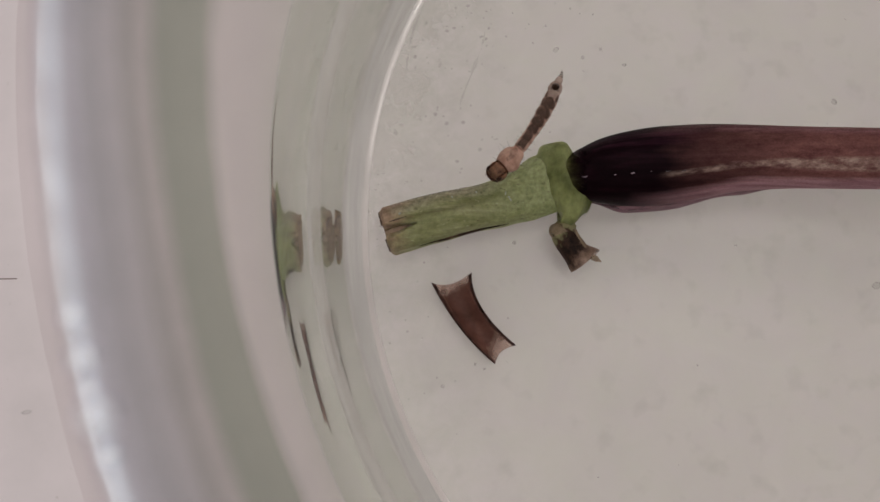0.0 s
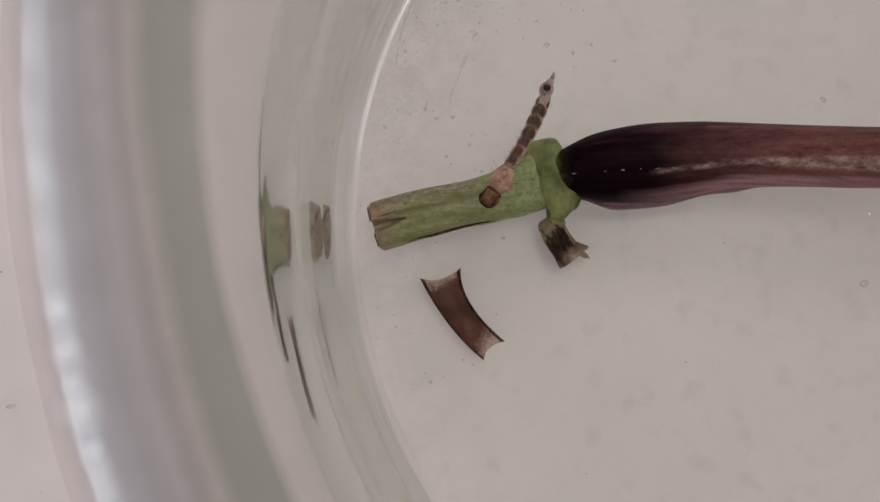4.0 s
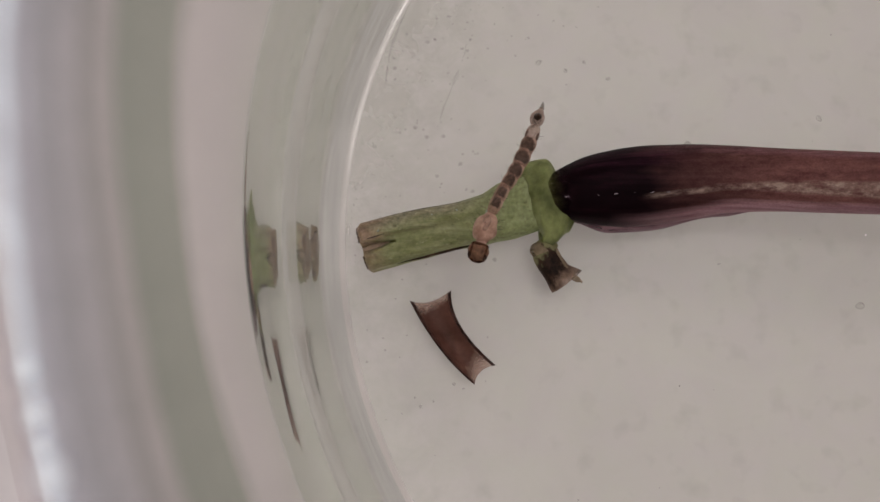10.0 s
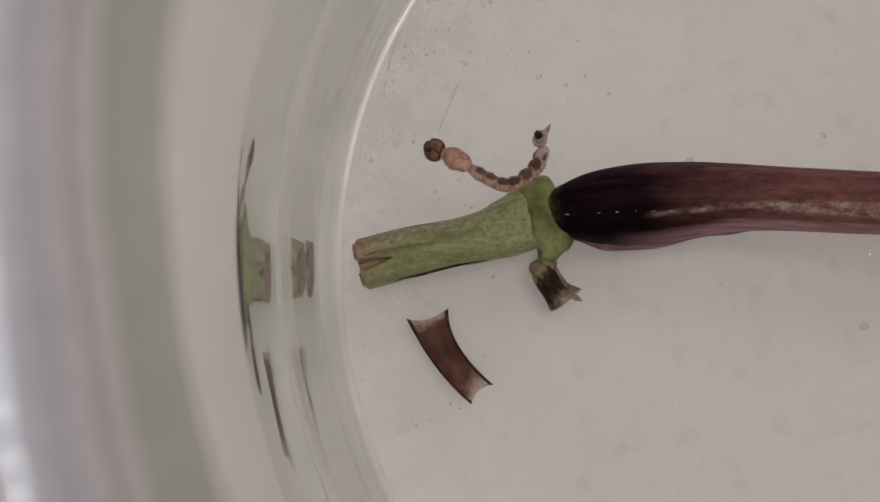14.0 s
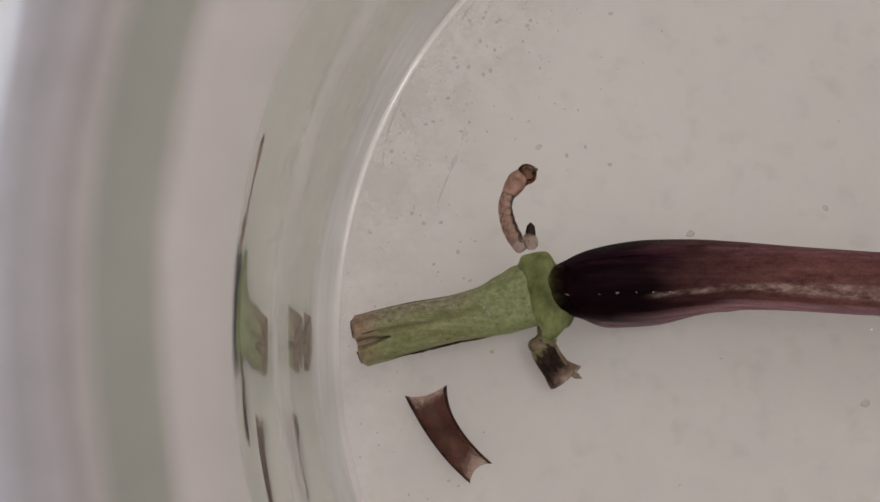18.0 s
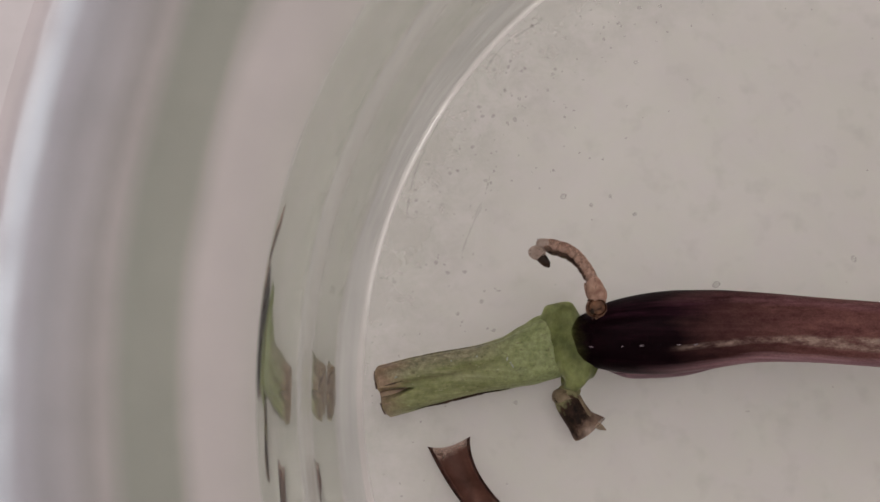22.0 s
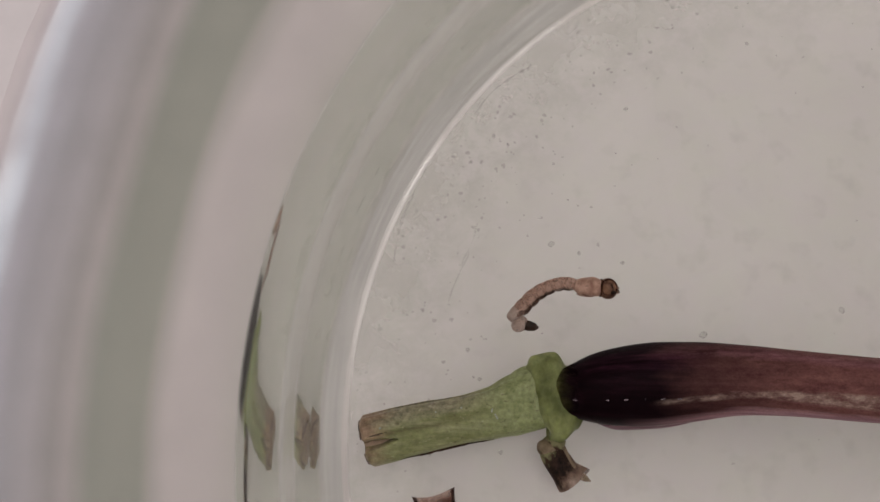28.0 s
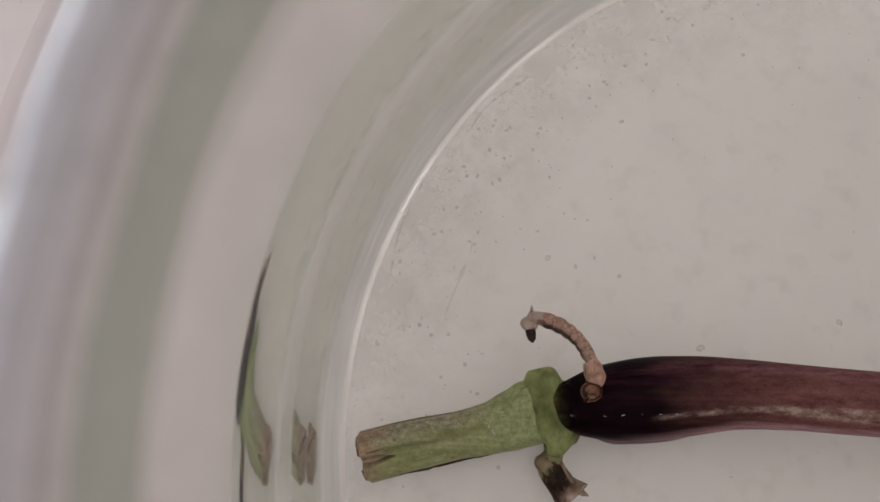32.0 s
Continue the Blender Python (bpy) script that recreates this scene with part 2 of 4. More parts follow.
GLASS_HIGH = blown_glass("mirroring wall glass", streaky((0.67, 0.70, 0.655), (0.81, 0.835, 0.79)), share(0.84, 21.5, 21.7, 16.6), 0.07, (0.835, 0.86, 0.815), 0.12, (0.9, 0.08, 0.4))


def seam_shine(nt):
    """Gloss strong on one stretch of the ring, low elsewhere, to place the seam's highlight."""
    c = nt.nodes.new("ShaderNodeAttribute")
    c.attribute_name = "ring_place"
    s = nt.nodes.new("ShaderNodeSeparateXYZ")
    nt.links.new(c.outputs["Vector"], s.inputs[0])
    stretch = scaled(nt, s.outputs[1], -1.5 * MM, 5.0 * MM, 0.08, 1.0)
    return math_of(nt, "MULTIPLY", broken(0.03, 0.26, (0.3, 0.14, 0.3), (0.36, 0.66))(nt), stretch)


GLASS_SEAM = blown_glass("bright seam glass", streaky((0.92, 0.93, 0.89), (0.98, 0.98, 0.95)), seam_shine, 0.35, (1, 0.98, 0.95), 0.3, (0.4, 0.2, 0.4))
GLASS_OUTER = glass("outer wall glass", (0.985, 0.985, 0.975), 0.2, ior=1.0)
# wall and lip tints by radius; refraction bands and bluish crest sheen are painted in
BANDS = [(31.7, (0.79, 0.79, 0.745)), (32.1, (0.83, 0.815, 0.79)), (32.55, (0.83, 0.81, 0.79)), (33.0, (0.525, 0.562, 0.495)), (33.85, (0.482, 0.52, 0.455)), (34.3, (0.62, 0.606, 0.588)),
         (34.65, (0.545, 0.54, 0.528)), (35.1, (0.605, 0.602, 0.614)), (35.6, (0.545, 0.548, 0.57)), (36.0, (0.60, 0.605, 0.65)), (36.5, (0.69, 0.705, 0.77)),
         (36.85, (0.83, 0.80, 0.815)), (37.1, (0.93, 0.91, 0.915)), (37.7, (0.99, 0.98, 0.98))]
# gloss share by radius, raised along the crest to carry its highlight
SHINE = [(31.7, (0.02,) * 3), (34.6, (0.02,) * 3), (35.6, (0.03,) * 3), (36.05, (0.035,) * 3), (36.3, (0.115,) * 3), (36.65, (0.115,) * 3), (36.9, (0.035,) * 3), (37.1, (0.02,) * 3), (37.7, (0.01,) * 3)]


def patchy_shine(nt):
    """The lip's gloss, stronger here and weaker there along the ring."""
    patch = scaled(nt, noise_of(nt, ring_coords(nt, (0.2, 0.09, 0.2))[0], 1.0, 3.0), 0.35, 0.62, 0.5, 1.0)
    return math_of(nt, "MULTIPLY", by_radius(SHINE, 0.2)(nt), patch)


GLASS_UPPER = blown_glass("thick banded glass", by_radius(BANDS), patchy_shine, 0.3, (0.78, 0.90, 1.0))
WATER = glass("still water", (0.99, 0.99, 0.985), 0.0, ior=1.0)


def skin_of(nt):
    """Way along the thing in millimetres, cosine and sine of the turn round it (1, 0: sideways; 0, 1: up)."""
    c = nt.nodes.new("ShaderNodeAttribute")
    c.attribute_name = "skin_place"
    s = nt.nodes.new("ShaderNodeSeparateXYZ")
    nt.links.new(c.outputs["Vector"], s.inputs[0])
    return s.outputs


def band(nt, value, lo, hi, soft):
    """1 between lo and hi, with soft ends."""
    return math_of(nt, "MULTIPLY", scaled(nt, value, lo - soft, lo + soft), scaled(nt, value, hi + soft, hi - soft))


def waxy(b, weight, radius):
    """Light that spreads a little under the skin, radius in millimetres."""
    b.inputs["Subsurface Weight"].default_value = weight
    b.inputs["Subsurface Radius"].default_value = radius
    b.inputs["Subsurface Scale"].default_value = MM


def stalk_material():
    """Dull green rind with lengthwise streaks, greyer along its upper flank, browned unevenly towards the cut."""
    m, nt, b, out = shader("dull green rind")
    far, side, up = skin_of(nt)
    long = coords(nt, (0.16, 1.0, 1.0), (0, 0, radians(-14)))
    streak = noise_of(nt, long, 1.7, 5.0, 0.65)
    col = ramp(nt, streak, [(0.30, (0.112, 0.115, 0.046)), (0.5, (0.170, 0.172, 0.080)), (0.74, (0.275, 0.262, 0.155))])
    v = coords(nt)
    mottle = noise_of(nt, v, 3.2, 4.0, 0.7)
    wave = math_of(nt, "ADD", side, scaled(nt, streak, 0.2, 0.8, -0.16, 0.16))
    grey = math_of(nt, "MULTIPLY", scaled(nt, wave, 0.22, 0.62), scaled(nt, far, 8.5, 4.5, 0.0, 0.85))
    col = mix(nt, grey, col, ramp(nt, mottle, [(0.3, (0.105, 0.092, 0.058)), (0.7, (0.29, 0.25, 0.18))]))
    fresh = ramp(nt, mottle, [(0.25, (0.150, 0.170, 0.070)), (0.75, (0.245, 0.262, 0.135))])
    col = mix(nt, scaled(nt, math_of(nt, "ADD", far, scaled(nt, streak, 0.2, 0.8, -1.2, 1.2)), 5.2, 8.2, 0.0, 0.8), col, fresh)
    groove = math_of(nt, "MULTIPLY", band(nt, wave, -0.02, 0.17, 0.10), scaled(nt, far, 7.6, 3.5, 0.0, 0.8))
    col = mix(nt, groove, col, (0.072, 0.066, 0.026))
    col = mix(nt, 0.36, col, ramp(nt, mottle, [(0.32, (0.24, 0.24, 0.24)), (0.7, (0.78, 0.78, 0.78))]), "OVERLAY")
    specks = noise_of(nt, coords(nt, (0.6, 1.0, 1.0)), 5.5, 3.0, 0.6)
    col = mix(nt, ramp(nt, specks, [(0.60, (0, 0, 0)), (0.72, (0.6, 0.6, 0.6))]), col, (0.07, 0.052, 0.026))
    pale = noise_of(nt, coords(nt, (0.5, 0.9, 0.9)), 4.2, 3.0, 0.6)
    col = mix(nt, ramp(nt, pale, [(0.64, (0, 0, 0)), (0.74, (0.5, 0.5, 0.5))]), col, (0.34, 0.33, 0.22))
    c = nt.nodes.new("ShaderNodeTexCoord")
    s = nt.nodes.new("ShaderNodeSeparateXYZ")
    nt.links.new(c.outputs["Object"], s.inputs[0])
    edge = math_of(nt, "ADD", s.outputs[0], scaled(nt, streak, 0, 1, -1.3 * MM, 1.3 * MM))
    tan = ramp(nt, mottle, [(0.3, (0.115, 0.070, 0.045)), (0.7, (0.30, 0.205, 0.145))])
    col = mix(nt, scaled(nt, edge, -2.7 * MM, -4.1 * MM), col, tan)
    nt.links.new(col, b.inputs["Base Color"])
    b.inputs["Roughness"].default_value, b.inputs["Specular IOR Level"].default_value = 0.5, 0.12
    waxy(b, 0.35, (0.5, 0.55, 0.25))
    bump(nt, b, mottle, 0.6, 0.05)
    return m


GREEN = stalk_material()
NODE_GREEN = tissue("olive green node", (0.076, 0.084, 0.026), (0.225, 0.236, 0.100), (0.8, 0.6, 0.6), 1.1, 0.5, clear=0.08, tint=(0.8, 0.88, 0.6), fine=4.5, stops=(0.34, 0.70))
waxy(NODE_GREEN.node_tree.nodes["Principled BSDF"], 0.5, (0.6, 0.65, 0.3))
CUT = tissue("pale tan pith", (0.20, 0.135, 0.095), (0.38, 0.27, 0.20), (1, 1, 1), 1.4, 0.6)
CUT_RIM = tissue("browned cut rim", (0.055, 0.033, 0.022), (0.16, 0.10, 0.068), (1, 1, 1), 2.0, 0.6, clear=0.25)
EDGE_SHADE = tissue("dark edge shade", (0.005, 0.0025, 0.0015), (0.075, 0.040, 0.026), (0.8, 0.8, 0.8), 1.3, 0.75, stops=(0.40, 0.75))


def stub_material():
    """Rotten dark skin that dries out pale and thin towards the torn end."""
    m, nt, b, out = shader("rotting stub skin")
    far, side, up = skin_of(nt)
    grain = noise_of(nt, coords(nt, (0.8, 0.8, 0.8)), 1.6, 5.0, 0.7)
    dark = ramp(nt, grain, [(0.38, (0.004, 0.002, 0.0015)), (0.75, (0.060, 0.030, 0.020))])
    dry = ramp(nt, grain, [(0.3, (0.11, 0.062, 0.044)), (0.7, (0.28, 0.185, 0.14))])
    ragged = math_of(nt, "ADD", far, scaled(nt, grain, 0.25, 0.75, -0.5, 0.5))
    ragged = math_of(nt, "ADD", ragged, scaled(nt, side, -1.0, 1.0, -0.35, 0.35))
    rot = scaled(nt, ragged, 1.9, 3.0)
    col = mix(nt, scaled(nt, ragged, 1.05, 0.75), mix(nt, rot, dark, dry), (0.16, 0.145, 0.075))
    nt.links.new(col, b.inputs["Base Color"])
    b.inputs["Roughness"].default_value, b.inputs["Specular IOR Level"].default_value = 0.7, 0.1
    bump(nt, b, grain, 0.6, 0.05)
    t = nt.nodes.new("ShaderNodeBsdfTransparent")
    x = node(nt, "ShaderNodeMixShader", [(0, scaled(nt, ragged, 2.3, 3.4, 0.0, 0.55)), (1, b.outputs[0]), (2, t.outputs[0])])
    nt.links.new(x.outputs[0], out.inputs[0])
    return m


STUB_SKIN = stub_material()
GROOVE = tissue("brownish groove", (0.05, 0.042, 0.02), (0.12, 0.10, 0.05), (1, 1, 1), 2.0, 0.6, clear=0.68)
STUB_RIM = tissue("pale dry stub edge", (0.10, 0.068, 0.040), (0.26, 0.19, 0.13), (1, 1, 1), 1.6, 0.6, clear=0.25)


def peel_material():
    """Maroon peel that turns pale and see-through towards its torn ends."""
    m, nt, b, out = shader("maroon peel")
    far, across, up = skin_of(nt)
    grain = noise_of(nt, coords(nt), 2.2, 5.0, 0.7)
    broad = noise_of(nt, coords(nt), 0.8, 3.0)
    col = ramp(nt, broad, [(0.32, (0.046, 0.016, 0.011)), (0.68, (0.100, 0.042, 0.031))])
    col = mix(nt, 0.35, col, ramp(nt, grain, [(0.3, (0.25, 0.25, 0.25)), (0.75, (0.8, 0.8, 0.8))]), "OVERLAY")
    ragged = math_of(nt, "ADD", far, scaled(nt, grain, 0.25, 0.75, -0.07, 0.07))
    ends = math_of(nt, "MAXIMUM", scaled(nt, ragged, 0.12, 0.01), scaled(nt, math_of(nt, "ADD", ragged, scaled(nt, across, 0.0, 1.0, -0.05, 0.06)), 0.83, 0.99))
    col = mix(nt, ends, col, (0.34, 0.22, 0.18))
    nt.links.new(col, b.inputs["Base Color"])
    b.inputs["Roughness"].default_value, b.inputs["Specular IOR Level"].default_value = 0.5, 0.12
    bump(nt, b, grain, 0.5, 0.04)
    t = node(nt, "ShaderNodeBsdfTransparent", Color=(0.97, 0.9, 0.87, 1))
    x = node(nt, "ShaderNodeMixShader", [(0, scaled(nt, ends, 0.0, 1.0, 0.04, 0.68)), (1, b.outputs[0]), (2, t.outputs[0])])
    nt.links.new(x.outputs[0], out.inputs[0])
    return m


SHRED = peel_material()
SHRED_EDGE = tissue("dark peel edge", (0.016, 0.006, 0.005), (0.060, 0.024, 0.018), (1, 1, 1), 1.5, 0.5, clear=0.1)
SHEATH = tissue("lilac sheath edge", (0.085, 0.037, 0.050), (0.215, 0.106, 0.130), (0.3, 1.5, 1.5), 0.8, 0.4, clear=0.25)


def purple_material():
    """Waxy aubergine skin: near black on the swelling, brown further up with a pale ridge, pinkish flanks with lit rims
    and a violet sheen painted in, streaked lengthwise.
    """
    m, nt, b, out = shader("dark purple rind")
    far, side, up = skin_of(nt)
    v = coords(nt, (0.10, 2.4, 2.4))
    streak = noise_of(nt, v, 1.0, 5.0, 0.62)
    blotch = noise_of(nt, coords(nt, (0.45, 1.0, 1.0)), 2.4, 5.0, 0.7)
    wide = noise_of(nt, coords(nt, (0.22, 1.2, 1.2)), 1.0, 3.0, 0.55)
    ripe = ramp(nt, streak, [(0.3, (0.0024, 0.0006, 0.0012)), (0.55, (0.0045, 0.0011, 0.0020)), (0.8, (0.014, 0.0037, 0.0066))])
    worn = ramp(nt, streak, [(0.28, (0.066, 0.020, 0.022)), (0.5, (0.105, 0.040, 0.038)), (0.76, (0.155, 0.068, 0.061))])
    worn = mix(nt, 0.45, worn, ramp(nt, blotch, [(0.33, (0.042, 0.014, 0.014)), (0.68, (0.165, 0.076, 0.064))]))
    ragged = math_of(nt, "ADD", far, scaled(nt, wide, 0.2, 0.8, -1.3, 1.3))
    col = mix(nt, scaled(nt, ragged, 5.2, 12.6), ripe, worn)
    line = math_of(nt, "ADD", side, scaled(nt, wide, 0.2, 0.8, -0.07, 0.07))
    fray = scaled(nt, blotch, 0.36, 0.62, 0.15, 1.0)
    # the tan ridge, a thin bright line at first and broad further up
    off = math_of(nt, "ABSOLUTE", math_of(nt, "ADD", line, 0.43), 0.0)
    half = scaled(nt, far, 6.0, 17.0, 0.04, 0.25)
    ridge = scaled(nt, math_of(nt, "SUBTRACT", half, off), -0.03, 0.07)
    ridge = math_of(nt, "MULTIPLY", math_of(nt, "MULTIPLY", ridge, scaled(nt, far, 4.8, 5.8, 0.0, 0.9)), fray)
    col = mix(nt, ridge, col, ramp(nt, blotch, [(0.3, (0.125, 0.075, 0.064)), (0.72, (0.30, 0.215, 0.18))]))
    # pinkish bands along both flanks, with their lit rims painted into the colour
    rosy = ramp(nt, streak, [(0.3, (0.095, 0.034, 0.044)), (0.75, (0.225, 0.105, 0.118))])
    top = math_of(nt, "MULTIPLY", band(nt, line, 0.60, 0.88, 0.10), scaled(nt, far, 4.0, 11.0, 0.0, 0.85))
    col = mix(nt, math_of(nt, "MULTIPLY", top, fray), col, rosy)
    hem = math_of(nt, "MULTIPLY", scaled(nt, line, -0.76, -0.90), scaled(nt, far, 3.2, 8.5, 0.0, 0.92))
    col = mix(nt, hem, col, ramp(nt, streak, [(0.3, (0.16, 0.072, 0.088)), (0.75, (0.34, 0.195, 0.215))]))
    # violet sheen on the swelling's upper side, painted into the colour
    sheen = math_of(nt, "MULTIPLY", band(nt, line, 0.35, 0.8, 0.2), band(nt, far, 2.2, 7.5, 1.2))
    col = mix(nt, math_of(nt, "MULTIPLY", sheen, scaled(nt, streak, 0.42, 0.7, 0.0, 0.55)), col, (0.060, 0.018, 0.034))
    grain = noise_of(nt, coords(nt), 9.0, 4.0, 0.7)
    col = mix(nt, 0.3, col, ramp(nt, grain, [(0.35, (0.2, 0.2, 0.2)), (0.7, (0.8, 0.8, 0.8))]), "OVERLAY")
    nt.links.new(col, b.inputs["Base Color"])
    b.inputs["Roughness"].default_value = 0.42
    b.inputs["Specular IOR Level"].default_value = 0.02
    bump(nt, b, grain, 0.5, 0.03)
    # the skin thins out over the green node in ragged tongues
    tongue = math_of(nt, "ADD", far, scaled(nt, streak, 0.25, 0.75, -0.4, 0.4))
    t = node(nt, "ShaderNodeBsdfTransparent", Color=(0.9, 0.85, 0.8, 1))
    x = node(nt, "ShaderNodeMixShader", [(0, scaled(nt, tongue, 1.3, 0.1, 0.0, 0.85)), (1, b.outputs[0]), (2, t.outputs[0])])
    nt.links.new(x.outputs[0], out.inputs[0])
    return m


PURPLE = purple_material()
DASH = tissue("pale lilac dash", (0.14, 0.10, 0.12), (0.34, 0.27, 0.30), (0.6, 1.5, 1.5), 1.3, 0.45, clear=0.5, stops=(0.35, 0.65))
SKIN = tissue("pinkish larval skin", (0.205, 0.112, 0.086), (0.43, 0.285, 0.228), (1, 1, 1), 2.0, 0.5, clear=0.47, tint=(0.91, 0.80, 0.745), stops=(0.36, 0.66))
THORAX = tissue("rosy thorax skin", (0.24, 0.125, 0.092), (0.48, 0.30, 0.235), (1, 1, 1), 2.0, 0.5, clear=0.25, tint=(0.88, 0.75, 0.68), stops=(0.34, 0.66))
PLATE = tissue("dark back plate", (0.050, 0.026, 0.020), (0.155, 0.090, 0.068), (1, 1, 1), 2.2, 0.5, clear=0.22)
HEAD = tissue("amber head capsule", (0.052, 0.023, 0.014), (0.235, 0.12, 0.072), (1, 1, 1), 2.2, 0.45, clear=0.15, tint=(0.85, 0.7, 0.6), stops=(0.36, 0.7))
HEAD_LINE = tissue("red-brown head line", (0.025, 0.009, 0.006), (0.085, 0.034, 0.020), (1, 1, 1), 2.0, 0.45, clear=0.42, tint=(0.85, 0.7, 0.6))
BLACK = tissue("black chitin", (0.006, 0.003, 0.002), (0.03, 0.014, 0.008), (1, 1, 1), 2.0, 0.35)
PALE = tissue("milky translucent tail", (0.21, 0.14, 0.115), (0.40, 0.30, 0.26), (1, 1, 1), 1.5, 0.45, clear=0.42, tint=(0.95, 0.89, 0.86))
FLECK = tissue("pale fleck", (0.30, 0.30, 0.25), (0.46, 0.46, 0.40), (1, 1, 1), 2.0, 0.5, clear=0.35)
HAIR = tissue("grey-brown bristle", (0.08, 0.055, 0.045), (0.16, 0.12, 0.10), (1, 1, 1), 3.0, 0.6, clear=0.55)


def domed(nt):
    """Gloss that thins out towards a dome's edge."""
    c = nt.nodes.new("ShaderNodeTexCoord")
    far = nt.nodes.new("ShaderNodeVectorMath")
    far.operation = "LENGTH"
    nt.links.new(c.outputs["Object"], far.inputs[0])
    return scaled(nt, far.outputs["Value"], 0.1 * MM, 0.42 * MM, 0.16, 0.0)


LIP_DOME = blown_glass("water drop", streaky((0.99, 0.99, 1.0), (1.0, 1.0, 1.0)), domed, 0.5, (0.95, 0.97, 1.0))
DEBRIS = tissue("grey-brown debris", (0.14, 0.12, 0.11), (0.30, 0.27, 0.25), (1, 1, 1), 3.0, 0.8, clear=0.88)
SILT = tissue("brown silt", (0.10, 0.085, 0.075), (0.24, 0.21, 0.19), (1, 1, 1), 3.0, 0.8, clear=0.80)
FAINT = tissue("faint scratch", (0.2, 0.18, 0.17), (0.35, 0.32, 0.30), (1, 1, 1), 2.0, 0.8, clear=0.88)
PENCIL = tissue("thin dark line", (0.20, 0.15, 0.14), (0.32, 0.26, 0.24), (1, 1, 1), 1.0, 0.8, clear=0.3)


# ---- mesh helpers ----
def put(name, bm, material, parent=None, label="", smooth=True):
    me = bpy.data.meshes.new(name)
    bmesh.ops.recalc_face_normals(bm, faces=bm.faces)
    for f in bm.faces:
        f.smooth = smooth
    bm.to_mesh(me)
    bm.free()
    me.materials.append(material)
    ob = new(name, me)
    if parent:
        ob.parent = parent
    if label:
        ob["label"] = label
    return ob


part = put


def skin_rings(bm, rings, close=True, caps=(True, True)):
    """Joins rows of points into a sheet or tube."""
    rows = [[bm.verts.new(p) for p in r] for r in rings]
    n = len(rows[0])
    for a, b in zip(rows, rows[1:]):
        for i in range(n if close else n - 1):
            j = (i + 1) % n
            bm.faces.new((a[i], a[j], b[j], b[i]))
    if close and caps[0]:
        bm.faces.new(rows[0][::-1])
    if close and caps[1]:
        bm.faces.new(rows[-1])
    return rows


def spline(points, n):
    """n + 1 points evenly along a smooth curve through the given ones."""
    P = [Vector(p) for p in points]
    P = [P[0] * 2 - P[1]] + P + [P[-1] * 2 - P[-2]]
    fine = []
    for i in range(1, len(P) - 2):
        for k in range(24):
            t = k / 24
            a, b, c, d = P[i - 1:i + 3]
            fine.append(0.5 * ((2 * b) + (c - a) * t + (2 * a - 5 * b + 4 * c - d) * t * t + (3 * b - 3 * c + d - a) * t ** 3))
    fine.append(P[-2])
    lengths = [0.0]
    for a, b in zip(fine, fine[1:]):
        lengths.append(lengths[-1] + (b - a).length)
    out, j = [], 0
    for k in range(n + 1):
        want = lengths[-1] * k / n
        while j < len(fine) - 2 and lengths[j + 1] < want:
            j += 1
        out.append(fine[j].lerp(fine[j + 1], (want - lengths[j]) / max(lengths[j + 1] - lengths[j], 1e-12)))
    return out


def tube(path, radius, n=40, steps=60, squash=1.0, caps=(True, True)):
    """A tube in millimetres along path; radius(s, a) gives its radius at share s and angle a (0 points sideways, 90 degrees up)."""
    pts = spline(path, steps)
    bm, rings = bmesh.new(), []
    for k, p in enumerate(pts):
        d = (pts[min(k + 1, steps)] - pts[max(k - 1, 0)]).normalized()
        side = Vector((0, 0, 1)).cross(d).normalized()
        up = d.cross(side)
        rings.append([(p + (side * math.cos(a) + up * math.sin(a) * squash) * radius(k / steps, a)) * MM
                      for a in (math.tau * i / n for i in range(n))])
    place = bm.verts.layers.float_vector.new("skin_place")
    far = 0.0
    rows = skin_rings(bm, rings, True, caps)
    for k, row in enumerate(rows):
        far += (pts[k] - pts[k - 1]).length if k else 0.0
        for i, v in enumerate(row):
            v[place] = (far, math.cos(math.tau * i / n), math.sin(math.tau * i / n))
    return bm


def curve(stops, s):
    """A smooth line through (share, value) stops."""
    for k in range(len(stops) - 1):
        (a, u), (b, v) = stops[k], stops[k + 1]
        if s <= b or k == len(stops) - 2:
            m0 = (v - stops[k - 1][1]) / (b - stops[k - 1][0]) if k else (v - u) / (b - a)
            m1 = (stops[k + 2][1] - u) / (stops[k + 2][0] - a) if k < len(stops) - 2 else (v - u) / (b - a)
            t, h = (s - a) / (b - a), b - a
            return (2 * t ** 3 - 3 * t * t + 1) * u + (t ** 3 - 2 * t * t + t) * h * m0 + (3 * t * t - 2 * t ** 3) * v + (t ** 3 - t * t) * h * m1


def along(stops, s):
    for (a, u), (b, v) in zip(stops, stops[1:]):
        if s <= b:
            t = (s - a) / (b - a)
            t = t * t * (3 - 2 * t)
            return u + (v - u) * t
    return stops[-1][1]


def lathe(profile, cx, cy, n=256):
    """A ring-shaped sheet round the jar's axis from (radius, height) in millimetres."""
    bm = bmesh.new()
    skin_rings(bm, [[mm(cx + r * math.cos(math.tau * i / n), cy + r * math.sin(math.tau * i / n), z) for i in range(n)] for r, z in profile], True, (False, False))
    return bm


